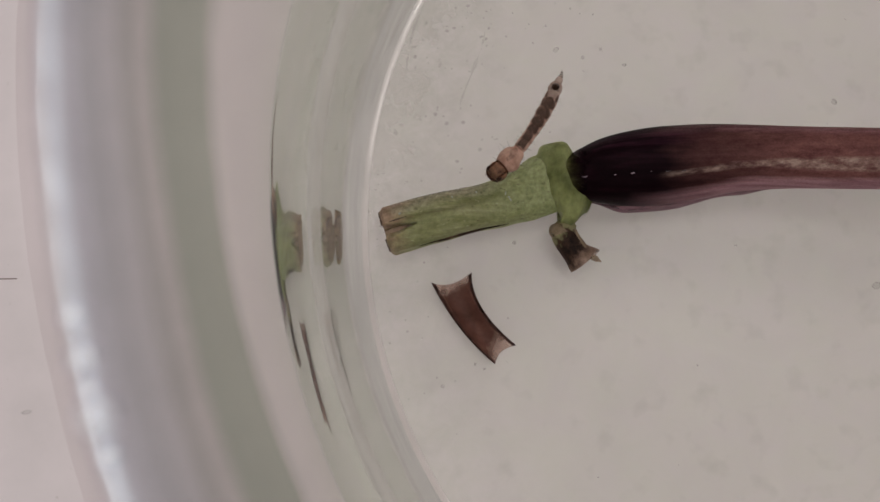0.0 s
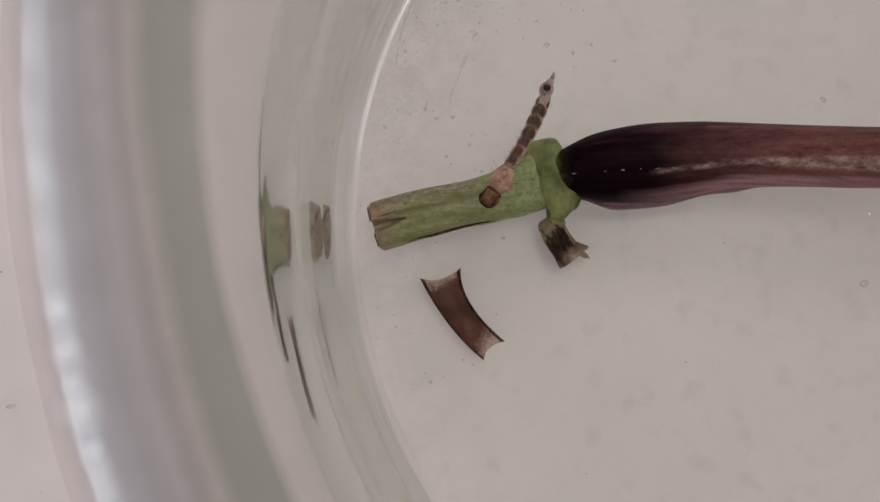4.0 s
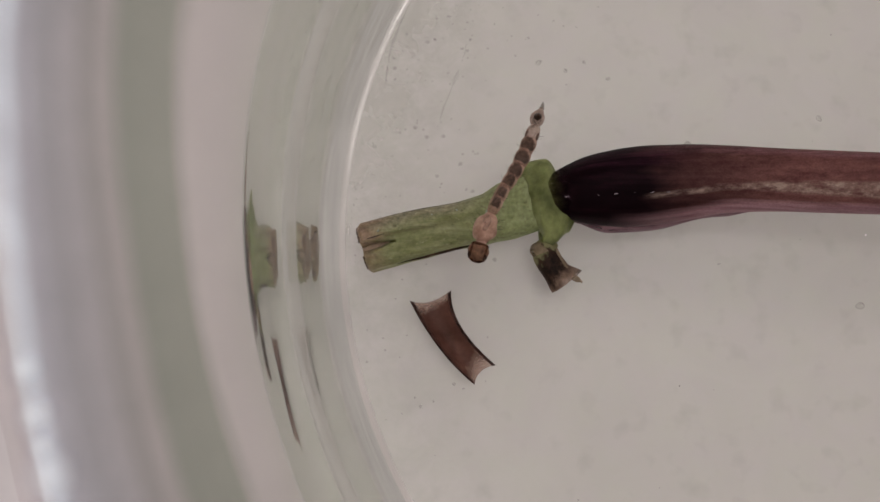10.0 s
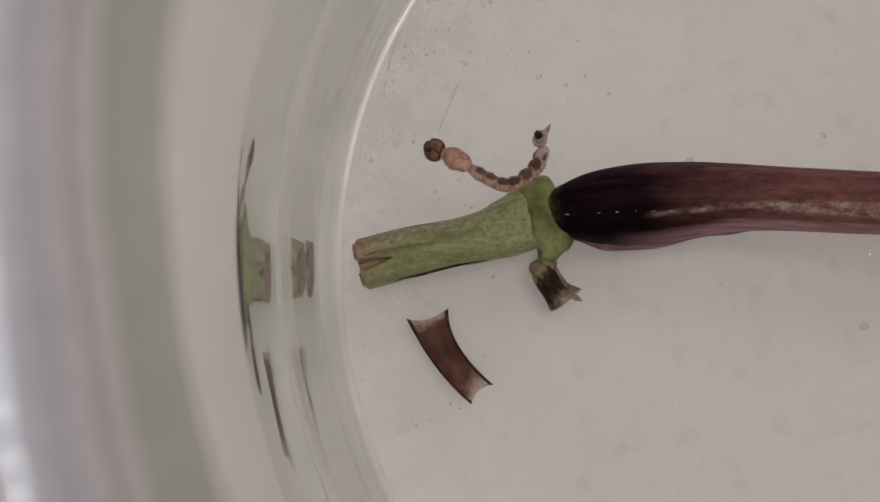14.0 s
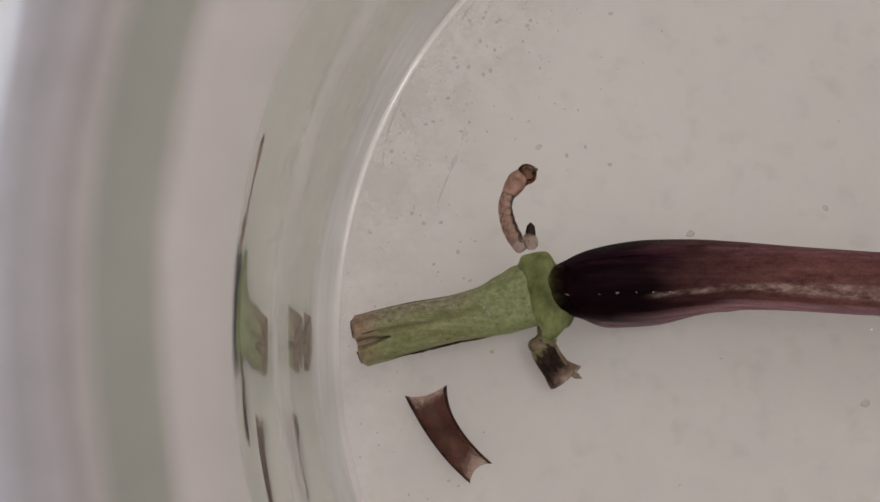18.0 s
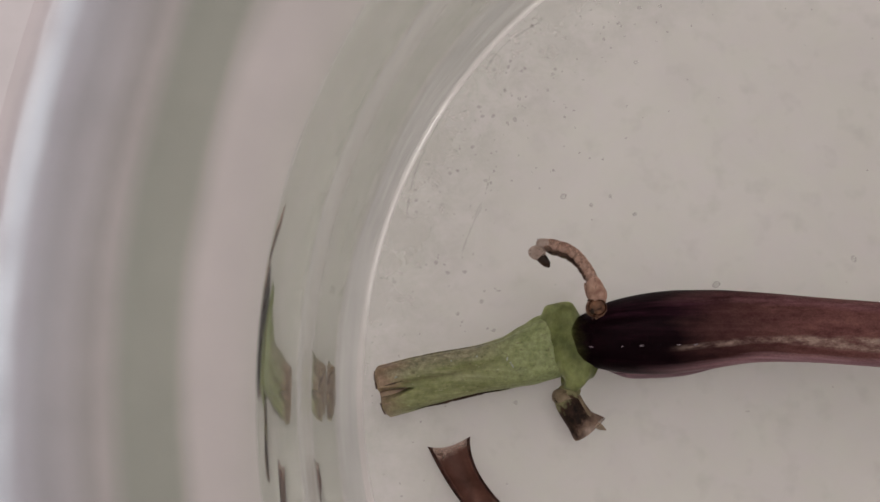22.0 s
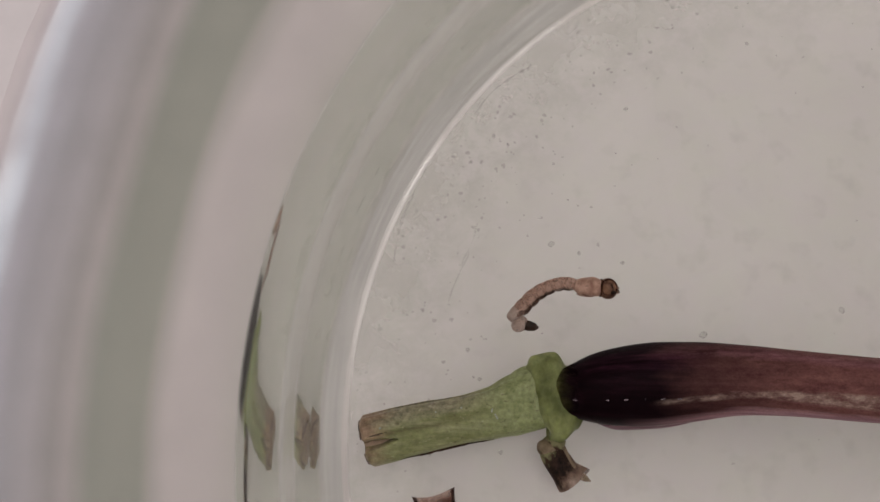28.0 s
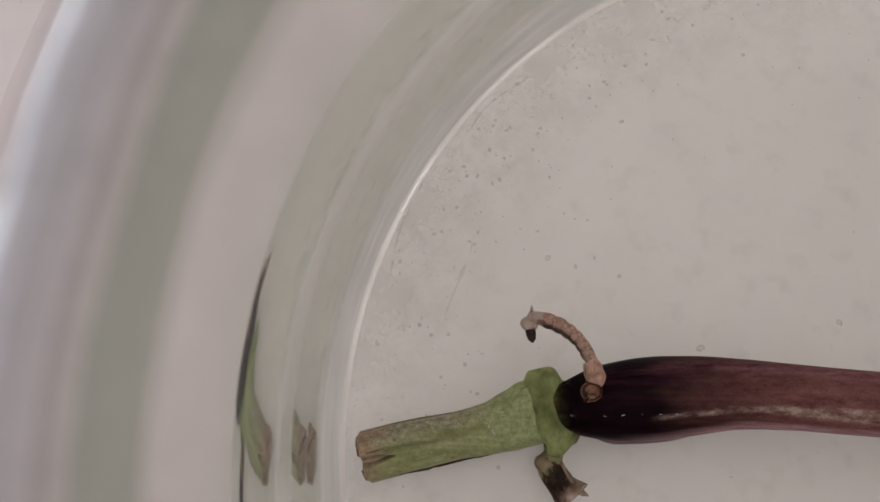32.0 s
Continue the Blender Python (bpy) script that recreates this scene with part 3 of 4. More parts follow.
def blob(rx, ry, rz, n=20, shape=None, seed=0, rough=0.0, full=1.0):
    """A rounded body in millimetres, longest ways along x; shape(s) scales its girth along x."""
    bm, rings = bmesh.new(), []
    for k in range(1, n):
        u = math.pi * k / n
        x, g = -math.cos(u), math.sin(u) ** full
        if shape:
            g *= shape((x + 1) / 2)
        ring = []
        for i in range(24):
            a = math.tau * i / 24
            p = Vector((x * rx, g * ry * math.cos(a), g * rz * math.sin(a)))
            if rough:
                p *= 1 + rough * noise.noise(p * 2.5 + Vector((seed, seed, 0)))
            ring.append(p * MM)
        rings.append(ring)
    skin_rings(bm, rings)
    return bm


# ---- table ----
CX, CY, ZT = 23.31, 0.77, -9.0
bm = bmesh.new()
edge = [-0.7, -0.35, -0.16, -0.09, -0.05, 0.0, 0.05, 0.09, 0.16, 0.35, 0.7]
for z in (ZT * MM, ZT * MM - 0.018):
    rows = [[bm.verts.new((x, y, z)) for x in edge] for y in edge]
    for a, b in zip(rows, rows[1:]):
        for i in range(len(edge) - 1):
            bm.faces.new((a[i], a[i + 1], b[i + 1], b[i]))
    rim_now = rows[0] + [r[-1] for r in rows[1:]] + rows[-1][-2::-1] + [r[0] for r in rows[-2:0:-1]]
    if z == ZT * MM:
        rim_top = rim_now
for i in range(len(rim_top)):
    k = (i + 1) % len(rim_top)
    bm.faces.new((rim_top[i], rim_top[k], rim_now[k], rim_now[i]))
tagged(put("ground", bm, TABLE, smooth=False), "pale pink-beige table surface under the glass jar", "table", kind="structure")

bm = bmesh.new()
skin_rings(bm, [[mm(x, -0.81 + dy + 0.05 * math.sin(x * 0.9), ZT + 0.02 + h) for dy, h in ((-0.045, 0), (-0.02, 0.02), (0.02, 0.02), (0.045, 0))] for x in [-28.12 - 21 + 0.5 * i for i in range(41)]], False)
tagged(put("scratch", bm, PENCIL), "thin dark scratch on the pink-beige table", "scratch")

# ---- glass jar ----
jar = tagged(new("glass_jar"), "clear greenish glass jar with a thick rounded lip, holding water", "jar")
jar.location = mm(CX, CY, ZT)


def jar_part(name, profile, material, label):
    bm = lathe([p[:2] for p in profile], 0, 0, 640)
    bmesh.ops.translate(bm, verts=bm.verts, vec=mm(0, 0, -ZT))
    place = bm.verts.layers.float_vector.new("ring_place")
    n = len(bm.verts) // len(profile)
    for i, v in enumerate(bm.verts):
        p = profile[i // n]
        if name == "lip":
            u = v.co * (1 / MM)
            v.co.z += MM * (0.05 * noise.noise(u * 0.55) + 0.03 * noise.noise(u * 1.3)) * min(1, (i // n) / 6)
        v[place] = (v.co.x * p[-1] / p[0], v.co.y * p[-1] / p[0], v.co.z) if len(p) == 3 else v.co
    return part(name, bm, material, jar, label)


def disc(radius, z, material, name, parent, label):
    bm = lathe([(0.05, z), (radius * 0.5, z), (radius, z)], 0, 0, 128)
    return part(name, bm, material, parent, label)


floor_bm = lathe([(0.05, 0), (14, 0), (28.64, 0)], 0, 0)
bmesh.ops.translate(floor_bm, verts=floor_bm.verts, vec=mm(0, 0, -ZT))
part("floor_glass", floor_bm, GLASS_BASE, jar, "clear glass base under a pale diffuse film")


def arc(r0, z0, r1, z1, bulge, n=10):
    """A bowed line from one (radius, height) to another."""
    dx, dz = r1 - r0, z1 - z0
    out = []
    for k in range(n + 1):
        t = k / n
        b = bulge * 4 * t * (1 - t)
        out.append((r0 + dx * t - dz * b, z0 + dz * t + dx * b))
    return out


def leaning(r, steps):
    """A profile that starts at radius r; steps of (height, lean in degrees), the lean changing evenly between them."""
    out = []
    for (z0, e0), (z1, e1) in zip(steps, steps[1:]):
        for k in range(8):
            out.append((r, z0 + (z1 - z0) * k / 8))
            r += math.tan(radians(e0 + (e1 - e0) * (k + 0.5) / 8)) * (z1 - z0) / 8
    out.append((r, steps[-1][0]))
    return out


floor_seam = arc(28.62, 0.0, 29.0, 0.02, 0.22, 12)
foot = leaning(28.99, [(0.0, 9), (0.9, 17), (1.3, 6), (1.9, 15), (2.3, 7), (2.7, 10)])
ring_low = leaning(foot[-1][0], [(2.7, 8), (3.6, 14), (4.4, 20), (4.5, 11), (5.4, 15), (6.4, 21)])
step = leaning(ring_low[-1][0], [(6.4, 18), (6.8, 21), (7.2, 14)])
ring_high = leaning(step[-1][0], [(7.2, 2), (10.0, 7.5), (11.4, 14.5), (12.0, 20), (12.7, 27)])
# radius, height and tint-band mark of the upper wall and the lip
rim = [tuple(p) for p in spline([(ring_high[-1][0], 12.7, 31.72), (31.55, 18.5, 32.3), (31.12, 24.0, 32.65), (31.01, 26.4, 33.0), (31.11, 27.7, 33.3), (31.78, 28.8, 34.15), (32.72, 29.5, 35.2), (33.37, 29.85, 35.9), (33.72, 30.02, 36.3), (34.07, 30.15, 36.7), (34.37, 30.18, 37.0), (34.93, 29.4, 37.5), (35.1, 27.8, 37.7)], 72)]
jar_part("base_seam", floor_seam, GLASS_SEAM, "bright curved seam where wall meets base")
jar_part("wall_foot", foot, GLASS_WALL, "rippled clear glass at the foot of the wall")
jar_part("lower_ring", ring_low, GLASS_LOW, "flared mirroring ring in the glass wall")
jar_part("wall_step", step, GLASS_STEP, "clear rounded step in the glass wall")
jar_part("upper_ring", ring_high, GLASS_HIGH, "flared mirroring ring in the glass wall")
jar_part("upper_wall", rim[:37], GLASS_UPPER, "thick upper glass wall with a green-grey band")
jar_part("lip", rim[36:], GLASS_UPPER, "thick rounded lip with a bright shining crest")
jar_part("outer_wall", arc(35.1, 27.8, 34.2, 18, 0.03) + arc(34.2, 18, 32.4, -7.6, 0.0) + [(32.0, -8.5), (31.4, -8.97)], GLASS_OUTER, "outer face of the glass wall")
for pane in jar.children:
    pane.visible_shadow = False

water = tagged(new("water", None), "still clear water filling the jar", "water", kind="structure")
water.location = mm(CX, CY, 9.0)
disc(31.2, 0, WATER, "surface", water, "flat clear water surface").visible_shadow = False

# ---- plant stem ----
stem = tagged(new("plant_stem"), "cut plant stem with green stalk and dark purple swollen base", "plant stem")


def pedicel_radius(s, a):
    r = along([(0, 1.29), (0.27, 1.26), (0.5, 1.17), (0.66, 1.27), (0.8, 1.48), (0.9, 1.6), (1, 1.2)], s)
    r *= 1.045 + 0.025 * math.cos(7 * a + 1.0) + 0.012 * math.cos(13 * a)
    flare = max(0.0, min(1.0, (s - 0.55) / 0.35))
    r *= (1 - 0.30 * flare * abs(math.sin(a))) * (1 + 0.08 * flare * math.cos(a))
    gape = max(0.0, 1 - s / 0.175)
    slot = max(0.0, min(1.0, (0.05 + 0.30 * gape - abs(a - 1.78)) / 0.10)) if gape > 0 else 0.0
    end = 1 - 0.14 * max(0.0, 1 - s / 0.018)
    return r * end * (1 - 0.62 * slot) * (1 + 0.02 * noise.noise(Vector((s * 9, math.cos(a) * 2, math.sin(a) * 2))))


PED = [(-4.25, -0.12, 1.35), (-2.2, 0.45, 1.45), (-0.16, 0.93, 1.5), (2.27, 1.45, 1.55), (3.7, 1.9, 1.7), (4.6, 2.25, 1.8), (5.5, 2.5, 1.8)]
part("stalk", tube(PED, pedicel_radius, 140, 110), GREEN, stem, "ribbed fresh green stalk")


def rind_line(a, s0, s1, w, material, label):
    """A thin line along the stalk's skin at angle a, from share s0 to s1."""
    axis, rows = spline(PED, 60), []
    for k in range(int(s0 * 60), int(s1 * 60) + 1):
        d = (axis[min(k + 1, 60)] - axis[max(k - 1, 0)]).normalized()
        side = Vector((0, 0, 1)).cross(d).normalized()
        r = pedicel_radius(k / 60, a) * 0.985
        p = axis[k] + (side * math.cos(a) + d.cross(side) * math.sin(a)) * r
        rows.append((p.x, p.y, p.z))
    return part("rind_line", tube(rows[::3], lambda s, q: w * (0.25 + 0.75 * math.sin(math.pi * min(1, max(0, s)))) * (1 + 0.5 * noise.noise(Vector((s * 14, a, 0)))), 10, 40), material, stem, label)


# dark strip standing in for contact shade at the stalk's lower edge
rind_line(math.pi - 0.12, 0.16, 0.66, 0.13, EDGE_SHADE, "dark brown strip for the contact shade along the stalk")
rind_line(1.42, 0.0, 0.16, 0.045, CUT_RIM, "dark brown lip of the split")
rind_line(0.12, 0.1, 0.55, 0.06, GROOVE, "brownish lengthwise groove of the stalk")
for a0, a1 in ((0.05, 1.42), (2.12, 3.05)):
    axis = spline(PED, 60)
    d = (axis[3] - axis[0]).normalized()
    side = Vector((0, 0, 1)).cross(d).normalized()
    rim_path = [axis[0] - d * 0.02 + (side * math.cos(q) + d.cross(side) * math.sin(q)) * 1.12 for q in (a0 + (a1 - a0) * k / 6 for k in range(7))]
    part("cut_rim", tube(rim_path, lambda s, a: 0.05 * (1 + 0.6 * noise.noise(Vector((s * 9, a0, 1)))), 10, 30), CUT_RIM, stem, "dark brown rim of the cut end")


part("pith", tube([(-4.1, -0.28, 1.45), (-3.5, -0.13, 1.62), (-2.9, 0.03, 1.75), (-2.3, 0.19, 1.8)], lambda s, a: along([(0, 0.34), (0.4, 0.40), (1, 0.2)], s), 20, 20, 1.2), CUT, stem, "pale tan pith in the split of the cut end")


def node_radius(s, a):
    top = along([(0, 0.5), (0.2, 1.4), (0.36, 1.95), (0.5, 2.08), (0.62, 1.5), (0.8, 1.2), (1, 0.7)], s)
    low = along([(0, 0.5), (0.2, 1.35), (0.42, 2.0), (0.6, 2.35), (0.8, 2.3), (1, 1.4)], s)
    r = low + (top - low) * (0.5 + 0.5 * math.cos(a))
    r *= 1 + 0.10 * math.exp(-((a - 0.15) / 0.5) ** 2) + 0.04 * math.cos(3 * a + 0.6)
    return r * (1 + 0.05 * noise.noise(Vector((s * 3, math.cos(a), math.sin(a) + 4))))


part("node", tube([(3.75, 2.02, 1.6), (4.55, 2.33, 1.72), (5.45, 2.45, 1.75), (7.0, 2.1, 1.5)], node_radius, 48, 40, 0.74), NODE_GREEN, stem, "swollen olive-green node collar")


def bulb_radius(s, a):
    r = curve([(0, 0.30), (0.008, 0.84), (0.022, 1.27), (0.05, 1.75), (0.085, 2.04), (0.12, 2.13), (0.16, 2.0), (0.21, 1.76), (0.3, 1.62), (0.6, 1.57), (1, 1.54)], s)
    return r * (1 + 0.018 * math.cos(5 * a + 0.4) + 0.012 * noise.noise(Vector((s * 12, math.cos(a), math.sin(a)))))


PUR = [(5.16, 2.72, 2.50), (6.77, 2.74, 2.60), (8.29, 2.90, 2.50), (11.34, 3.20, 2.40), (14.26, 3.41, 2.75), (17.09, 3.31, 3.20), (21.67, 2.96, 4.00), (34.00, 2.03, 6.16), (44.00, 1.27, 7.90), (51.80, 0.68, 9.26)]
part("purple_base", tube(PUR, bulb_radius, 56, 150, 0.95), PURPLE, stem, "dark purple swollen petiole base turning brown, with a tan ridge")


def sheath_radius(s, a):
    return along([(0, 0.2), (0.2, 0.65), (0.45, 0.80), (0.8, 0.6), (1, 0.3)], s)


part("sheath", tube([(6.9, 1.55, 1.5), (9.0, 1.45, 1.4), (11.2, 1.75, 1.4), (13.8, 2.25, 1.4), (17.0, 2.35, 1.4)], sheath_radius, 28, 40, 1.1), SHEATH, stem, "pale lilac sheath edge along the purple base")

def stub_radius(s, a):
    r = along([(0, 0.4), (0.2, 0.66), (0.7, 0.72), (1, 0.86)], s)
    return r * (1 + 0.05 * math.cos(3 * a) + (0.28 * max(0, s - 0.75) * 4 * math.exp(-((a - 0.2) / 0.4) ** 2)))


part("stub", tube([(5.82, 0.34, 1.10), (5.42, -0.33, 1.30), (5.88, -1.12, 1.30), (6.48, -1.90, 1.15)], stub_radius, 36, 34, 0.9, (True, False)), STUB_SKIN, stem, "dark broken leaf-stalk stub")
part("stub_collar", tube([(5.35, 0.15, 1.50), (5.22, -0.18, 1.45), (5.28, -0.53, 1.40)], lambda s, a: along([(0, 0.35), (0.5, 0.6), (1, 0.4)], s), 36, 12, 0.95), STUB_RIM, stem, "tan scar ring at the stub's foot")
part("stub_edge", tube([(5.99, -0.11, 1.60), (6.38, -1.01, 1.55), (6.82, -1.50, 1.35), (7.44, -1.83, 1.10)], lambda s, a: along([(0, 0.10), (0.5, 0.2), (0.85, 0.17), (1, 0.04)], s), 14, 24), STUB_RIM, stem, "pale torn edge of the stub")
bm = bmesh.new()
for x, y, w, turn in ((2.25, 1.62, 0.14, 80), (2.50, 1.30, 0.12, -60), (2.42, 1.45, 0.08, 20), (-3.4, 0.62, 0.07, 30), (-0.6, 1.5, 0.05, 0), (0.7, 1.75, 0.05, 50)):
    one = blob(w, 0.05, 0.04, 8, None, x, 0.4)
    bmesh.ops.rotate(one, verts=one.verts, cent=(0, 0, 0), matrix=Matrix.Rotation(radians(turn), 3, "Z"))
    bmesh.ops.translate(one, verts=one.verts, vec=mm(x, y, 2.74 if x > 1 else 2.66))
    me = bpy.data.meshes.new("fleck_piece")
    one.to_mesh(me)
    one.free()
    bm.from_mesh(me)
    bpy.data.meshes.remove(me)
part("flecks", bm, FLECK, stem, "tiny pale flecks on the stalk")

skin_axis = spline(PUR, 150)
# short pale lilac dashes in a row along the purple skin
for x, turn, w in ((6.4, 1.95, 0.16), (7.8, 1.93, 0.10), (8.55, 1.92, 0.09), (9.6, 1.92, 0.05), (10.6, 1.95, 0.18), (11.5, 1.98, 0.12)):
    k = min(range(1, 150), key=lambda q: abs(skin_axis[q].x - x))
    d = (skin_axis[k + 1] - skin_axis[k - 1]).normalized()
    side = Vector((0, 0, 1)).cross(d).normalized()
    spot = skin_axis[k] + (side * math.cos(turn) + d.cross(side) * math.sin(turn) * 0.95) * bulb_radius(k / 150, turn)
    one = blob(w, 0.04, 0.03, 10, None, x, 0.7)
    bmesh.ops.rotate(one, verts=one.verts, cent=(0, 0, 0), matrix=Matrix.Rotation(radians(4 + 9 * math.sin(x * 3)), 3, "Z"))
    bmesh.ops.translate(one, verts=one.verts, vec=spot * MM)
    part("dash", one, DASH, stem, "pale lilac dash on the purple skin")

# ---- curled peel ----
peel = tagged(new("peel"), "curled red-brown strip of plant peel on the jar floor", "plant scrap")
peel.location = mm(0.6, -4.7, 0)


def bez(a, b, c, t):
    """A bow through a, b and c."""
    m = Vector(b) * 2 - (Vector(a) + Vector(c)) / 2
    return Vector(a) * (1 - t) ** 2 + m * 2 * t * (1 - t) + Vector(c) * t * t


def peel_sheet(v0, v1, lift, nv=12, nu=30):
    bm = bmesh.new()
    place = bm.verts.layers.float_vector.new("skin_place")
    for h in (0.0, 0.14):
        rows = []
        for k in range(nu + 1):
            row = []
            for i in range(nv + 1):
                v = v0 + (v1 - v0) * i / nv
                e = 2 * v - 1
                u = k / nu
                u = 0.05 + 0.9 * u + (0.05 if k > nu / 2 else -0.05) * (e * e) * abs(2 * u - 1) ** 2
                L = bez((-1.78, -2.86), (-0.22, -5.40), (1.62, -7.30), u)
                R = bez((0.43, -2.30), (0.95, -4.25), (2.76, -6.30), u)
                p = L.lerp(R, v)
                z = 0.1 + h + lift + 0.55 * e * e + 0.06 * noise.noise(Vector((p.x, p.y, 3)))
                row.append(mm(p.x - 0.6, p.y + 4.7, z))
            rows.append(row)
        grid = skin_rings(bm, rows, False)
        for k, row in enumerate(grid):
            for i, w in enumerate(row):
                w[place] = (k / nu, v0 + (v1 - v0) * i / nv, 0)
        if h == 0.0:
            low = grid
    ring_low = low[0] + [r[-1] for r in low[1:]] + low[-1][-2::-1] + [r[0] for r in low[-2:0:-1]]
    ring_top = grid[0] + [r[-1] for r in grid[1:]] + grid[-1][-2::-1] + [r[0] for r in grid[-2:0:-1]]
    for i in range(len(ring_low)):
        j = (i + 1) % len(ring_low)
        bm.faces.new((ring_low[i], ring_low[j], ring_top[j], ring_top[i]))
    return bm


part("strip", peel_sheet(0.08, 0.92, 0.0), SHRED, peel, "thin red-brown peel strip")
part("rolled_edge", peel_sheet(0.0, 0.085, 0.06, 3), SHRED_EDGE, peel, "dark rolled edge")
part("rolled_edge", peel_sheet(0.915, 1.0, 0.06, 3), SHRED_EDGE, peel, "dark rolled edge")

# ---- glossy domes on the lip ----
# low domes added where bright highlight blotches sit on the lip's crest
bm = bmesh.new()
rings = []
for u in (1.0, 0.9, 0.78, 0.64, 0.5, 0.36, 0.22, 0.08):
    rings.append([mm(0.42 * u * math.cos(a) * (1 + 0.12 * math.sin(2 * a + 1)), 0.55 * u * math.sin(a), 0.07 * (1 - u * u) ** 2 - 0.01) for a in (math.tau * k / 28 for k in range(28))])
skin_rings(bm, rings, True, (True, True))
drop = tagged(put("lip_dome", bm, LIP_DOME), "shining dome on the glass lip", "water drop", "drops on the lip")
drop.visible_shadow = False
drop.matrix_basis = pose(-9.49 * MM, -7.81 * MM, 30.07 * MM, 0, -20, -165.3)
for x, y, z, turn, s in ((-9.21, -8.82, 30.07, -163.6, 1.10), (-8.79, -10.13, 30.07, -161.2, 1.50), (-9.00, -9.50, 30.07, -162.4, 0.80), (-8.46, -11.05, 30.07, -159.6, 0.90)):
    c = copy_thing(drop, pose(x * MM, y * MM, z * MM, 0, -20, turn))
    c.scale = (s, s, s)

# ---- debris on the jar floor ----
speck = tagged(put("debris_speck", blob(0.26, 0.2, 0.09, 10, rough=0.6), DEBRIS), "small grey-brown debris speck on the jar floor", "debris", "debris specks")
speck.matrix_basis = pose(22.59 * MM, -3.2 * MM, 0.06 * MM, 0, 0, 20)
for x, y, s in ((5.54, 10.83, 0.75), (7.01, 10.34, 0.5), (9.37, 9.80, 0.5), (21.26, 7.40, 0.75), (9.66, 18.62, 0.55), (7.87, 20.02, 0.4), (8.88, 20.81, 0.35), (2.28, 16.89, 0.5), (3.1, 16.4, 0.45),
                (0.98, 15.36, 0.5), (1.58, 15.36, 0.45), (2.84, 15.17, 0.55), (1.65, 12.16, 0.35), (1.47, 11.48, 0.4), (-0.4, 12.2, 0.4)):
    c = copy_thing(speck, pose(x * MM, y * MM, 0.05 * MM, 0, 0, x * 40))
    c.scale = (s, s, s)
c = copy_thing(speck, pose(-27.99 * MM, -9.51 * MM, (ZT + 0.05) * MM, 0, 0, 10))
c.scale = (1.3, 0.7, 0.8)
c = copy_thing(speck, pose(13.66 * MM, 5.90 * MM, 0.06 * MM, 0, 0, 30))
c.scale = (0.9, 0.9, 0.9)

silt = bmesh.new()
rnd = random.Random(11)
for i in range(330):
    if i < 280:
        a, r = min(3.5, rnd.gauss(2.55, 0.45)), 28.3 - abs(rnd.gauss(0, 3.6))
    else:
        a, r = rnd.uniform(0, math.tau), 27.5 * math.sqrt(rnd.random())
    x, y, w = CX + r * math.cos(a), CY + r * math.sin(a), rnd.uniform(0.03, 0.07) if rnd.random() < 0.85 else rnd.uniform(0.08, 0.13)
    ring = []
    for k in range(6):
        q = math.tau * k / 6 + rnd.random() * 0.5
        ring.append(silt.verts.new(mm(x + w * math.cos(q) * rnd.uniform(0.6, 1.5), y + w * math.sin(q), 0.012)))
    top = silt.verts.new(mm(x, y, 0.012 + w * 0.5))
    for k in range(6):
        silt.faces.new((ring[k], ring[(k + 1) % 6], top))
tagged(put("silt", silt, SILT), "scattered fine grey silt grains on the jar floor", "silt", kind="stuff")


def floor_mark(points, w):
    bm = bmesh.new()
    pts = spline([(*p, 0.01) for p in points], 40)
    rows = []
    for k, p in enumerate(pts):
        d = (pts[min(k + 1, 40)] - pts[max(k - 1, 0)]).normalized()
        n = Vector((-d.y, d.x, 0)) * w * (0.4 + 0.6 * math.sin(math.pi * k / 40)) * max(0.08, 0.45 + 1.5 * noise.noise(p * 1.7))
        rows.append([(p + n) * MM, (p + Vector((0, 0, 0.02))) * MM, (p - n) * MM])
    skin_rings(bm, rows, False)
    return tagged(put("floor_scratch", bm, FAINT), "faint grey scratch on the glass jar floor", "scratch", "floor scratches")


for mark in (((1.42, 11.9), (1.16, 10.9), (0.42, 8.95), (0.05, 8.0), (-0.26, 6.9)), ((-3.2, 9.6), (-2.7, 12.2), (-1.4, 15.2)), ((0.8, 17.6), (2.2, 19.6), (4.4, 21.2))):
    floor_mark(mark, 0.10)

# ---- larva ----
larva = tagged(new("mosquito_larva"), "small pinkish-brown mosquito larva with dark banded back, swimming in the water", "larva")
PIECES = []


def piece(name, bm, material, label=""):
    ob = part(name, bm, material, larva, label)
    PIECES.append(ob)
    return ob


head = piece("head", blob(0.46, 0.52, 0.50, 18, lambda s: 0.95 + 0.12 * s, 4, 0.08, 0.85), HEAD, "amber-brown head capsule")
part("neck", tube([(0.25, 0, -0.001), (0.5, 0, 0), (0.72, 0, 0), (0.95, 0, 0.001)], lambda s, a: along([(0, 0.36), (0.4, 0.27), (1, 0.30)], s), 24, 14), THORAX, head, "soft pinkish neck")
part("collar", tube([(0.30, 0, -0.001), (0.37, 0, 0), (0.44, 0, 0.001)], lambda s, a: along([(0, 0.42), (0.5, 0.46), (1, 0.40)], s), 28, 8), HEAD_LINE, head, "dark ring behind the head")
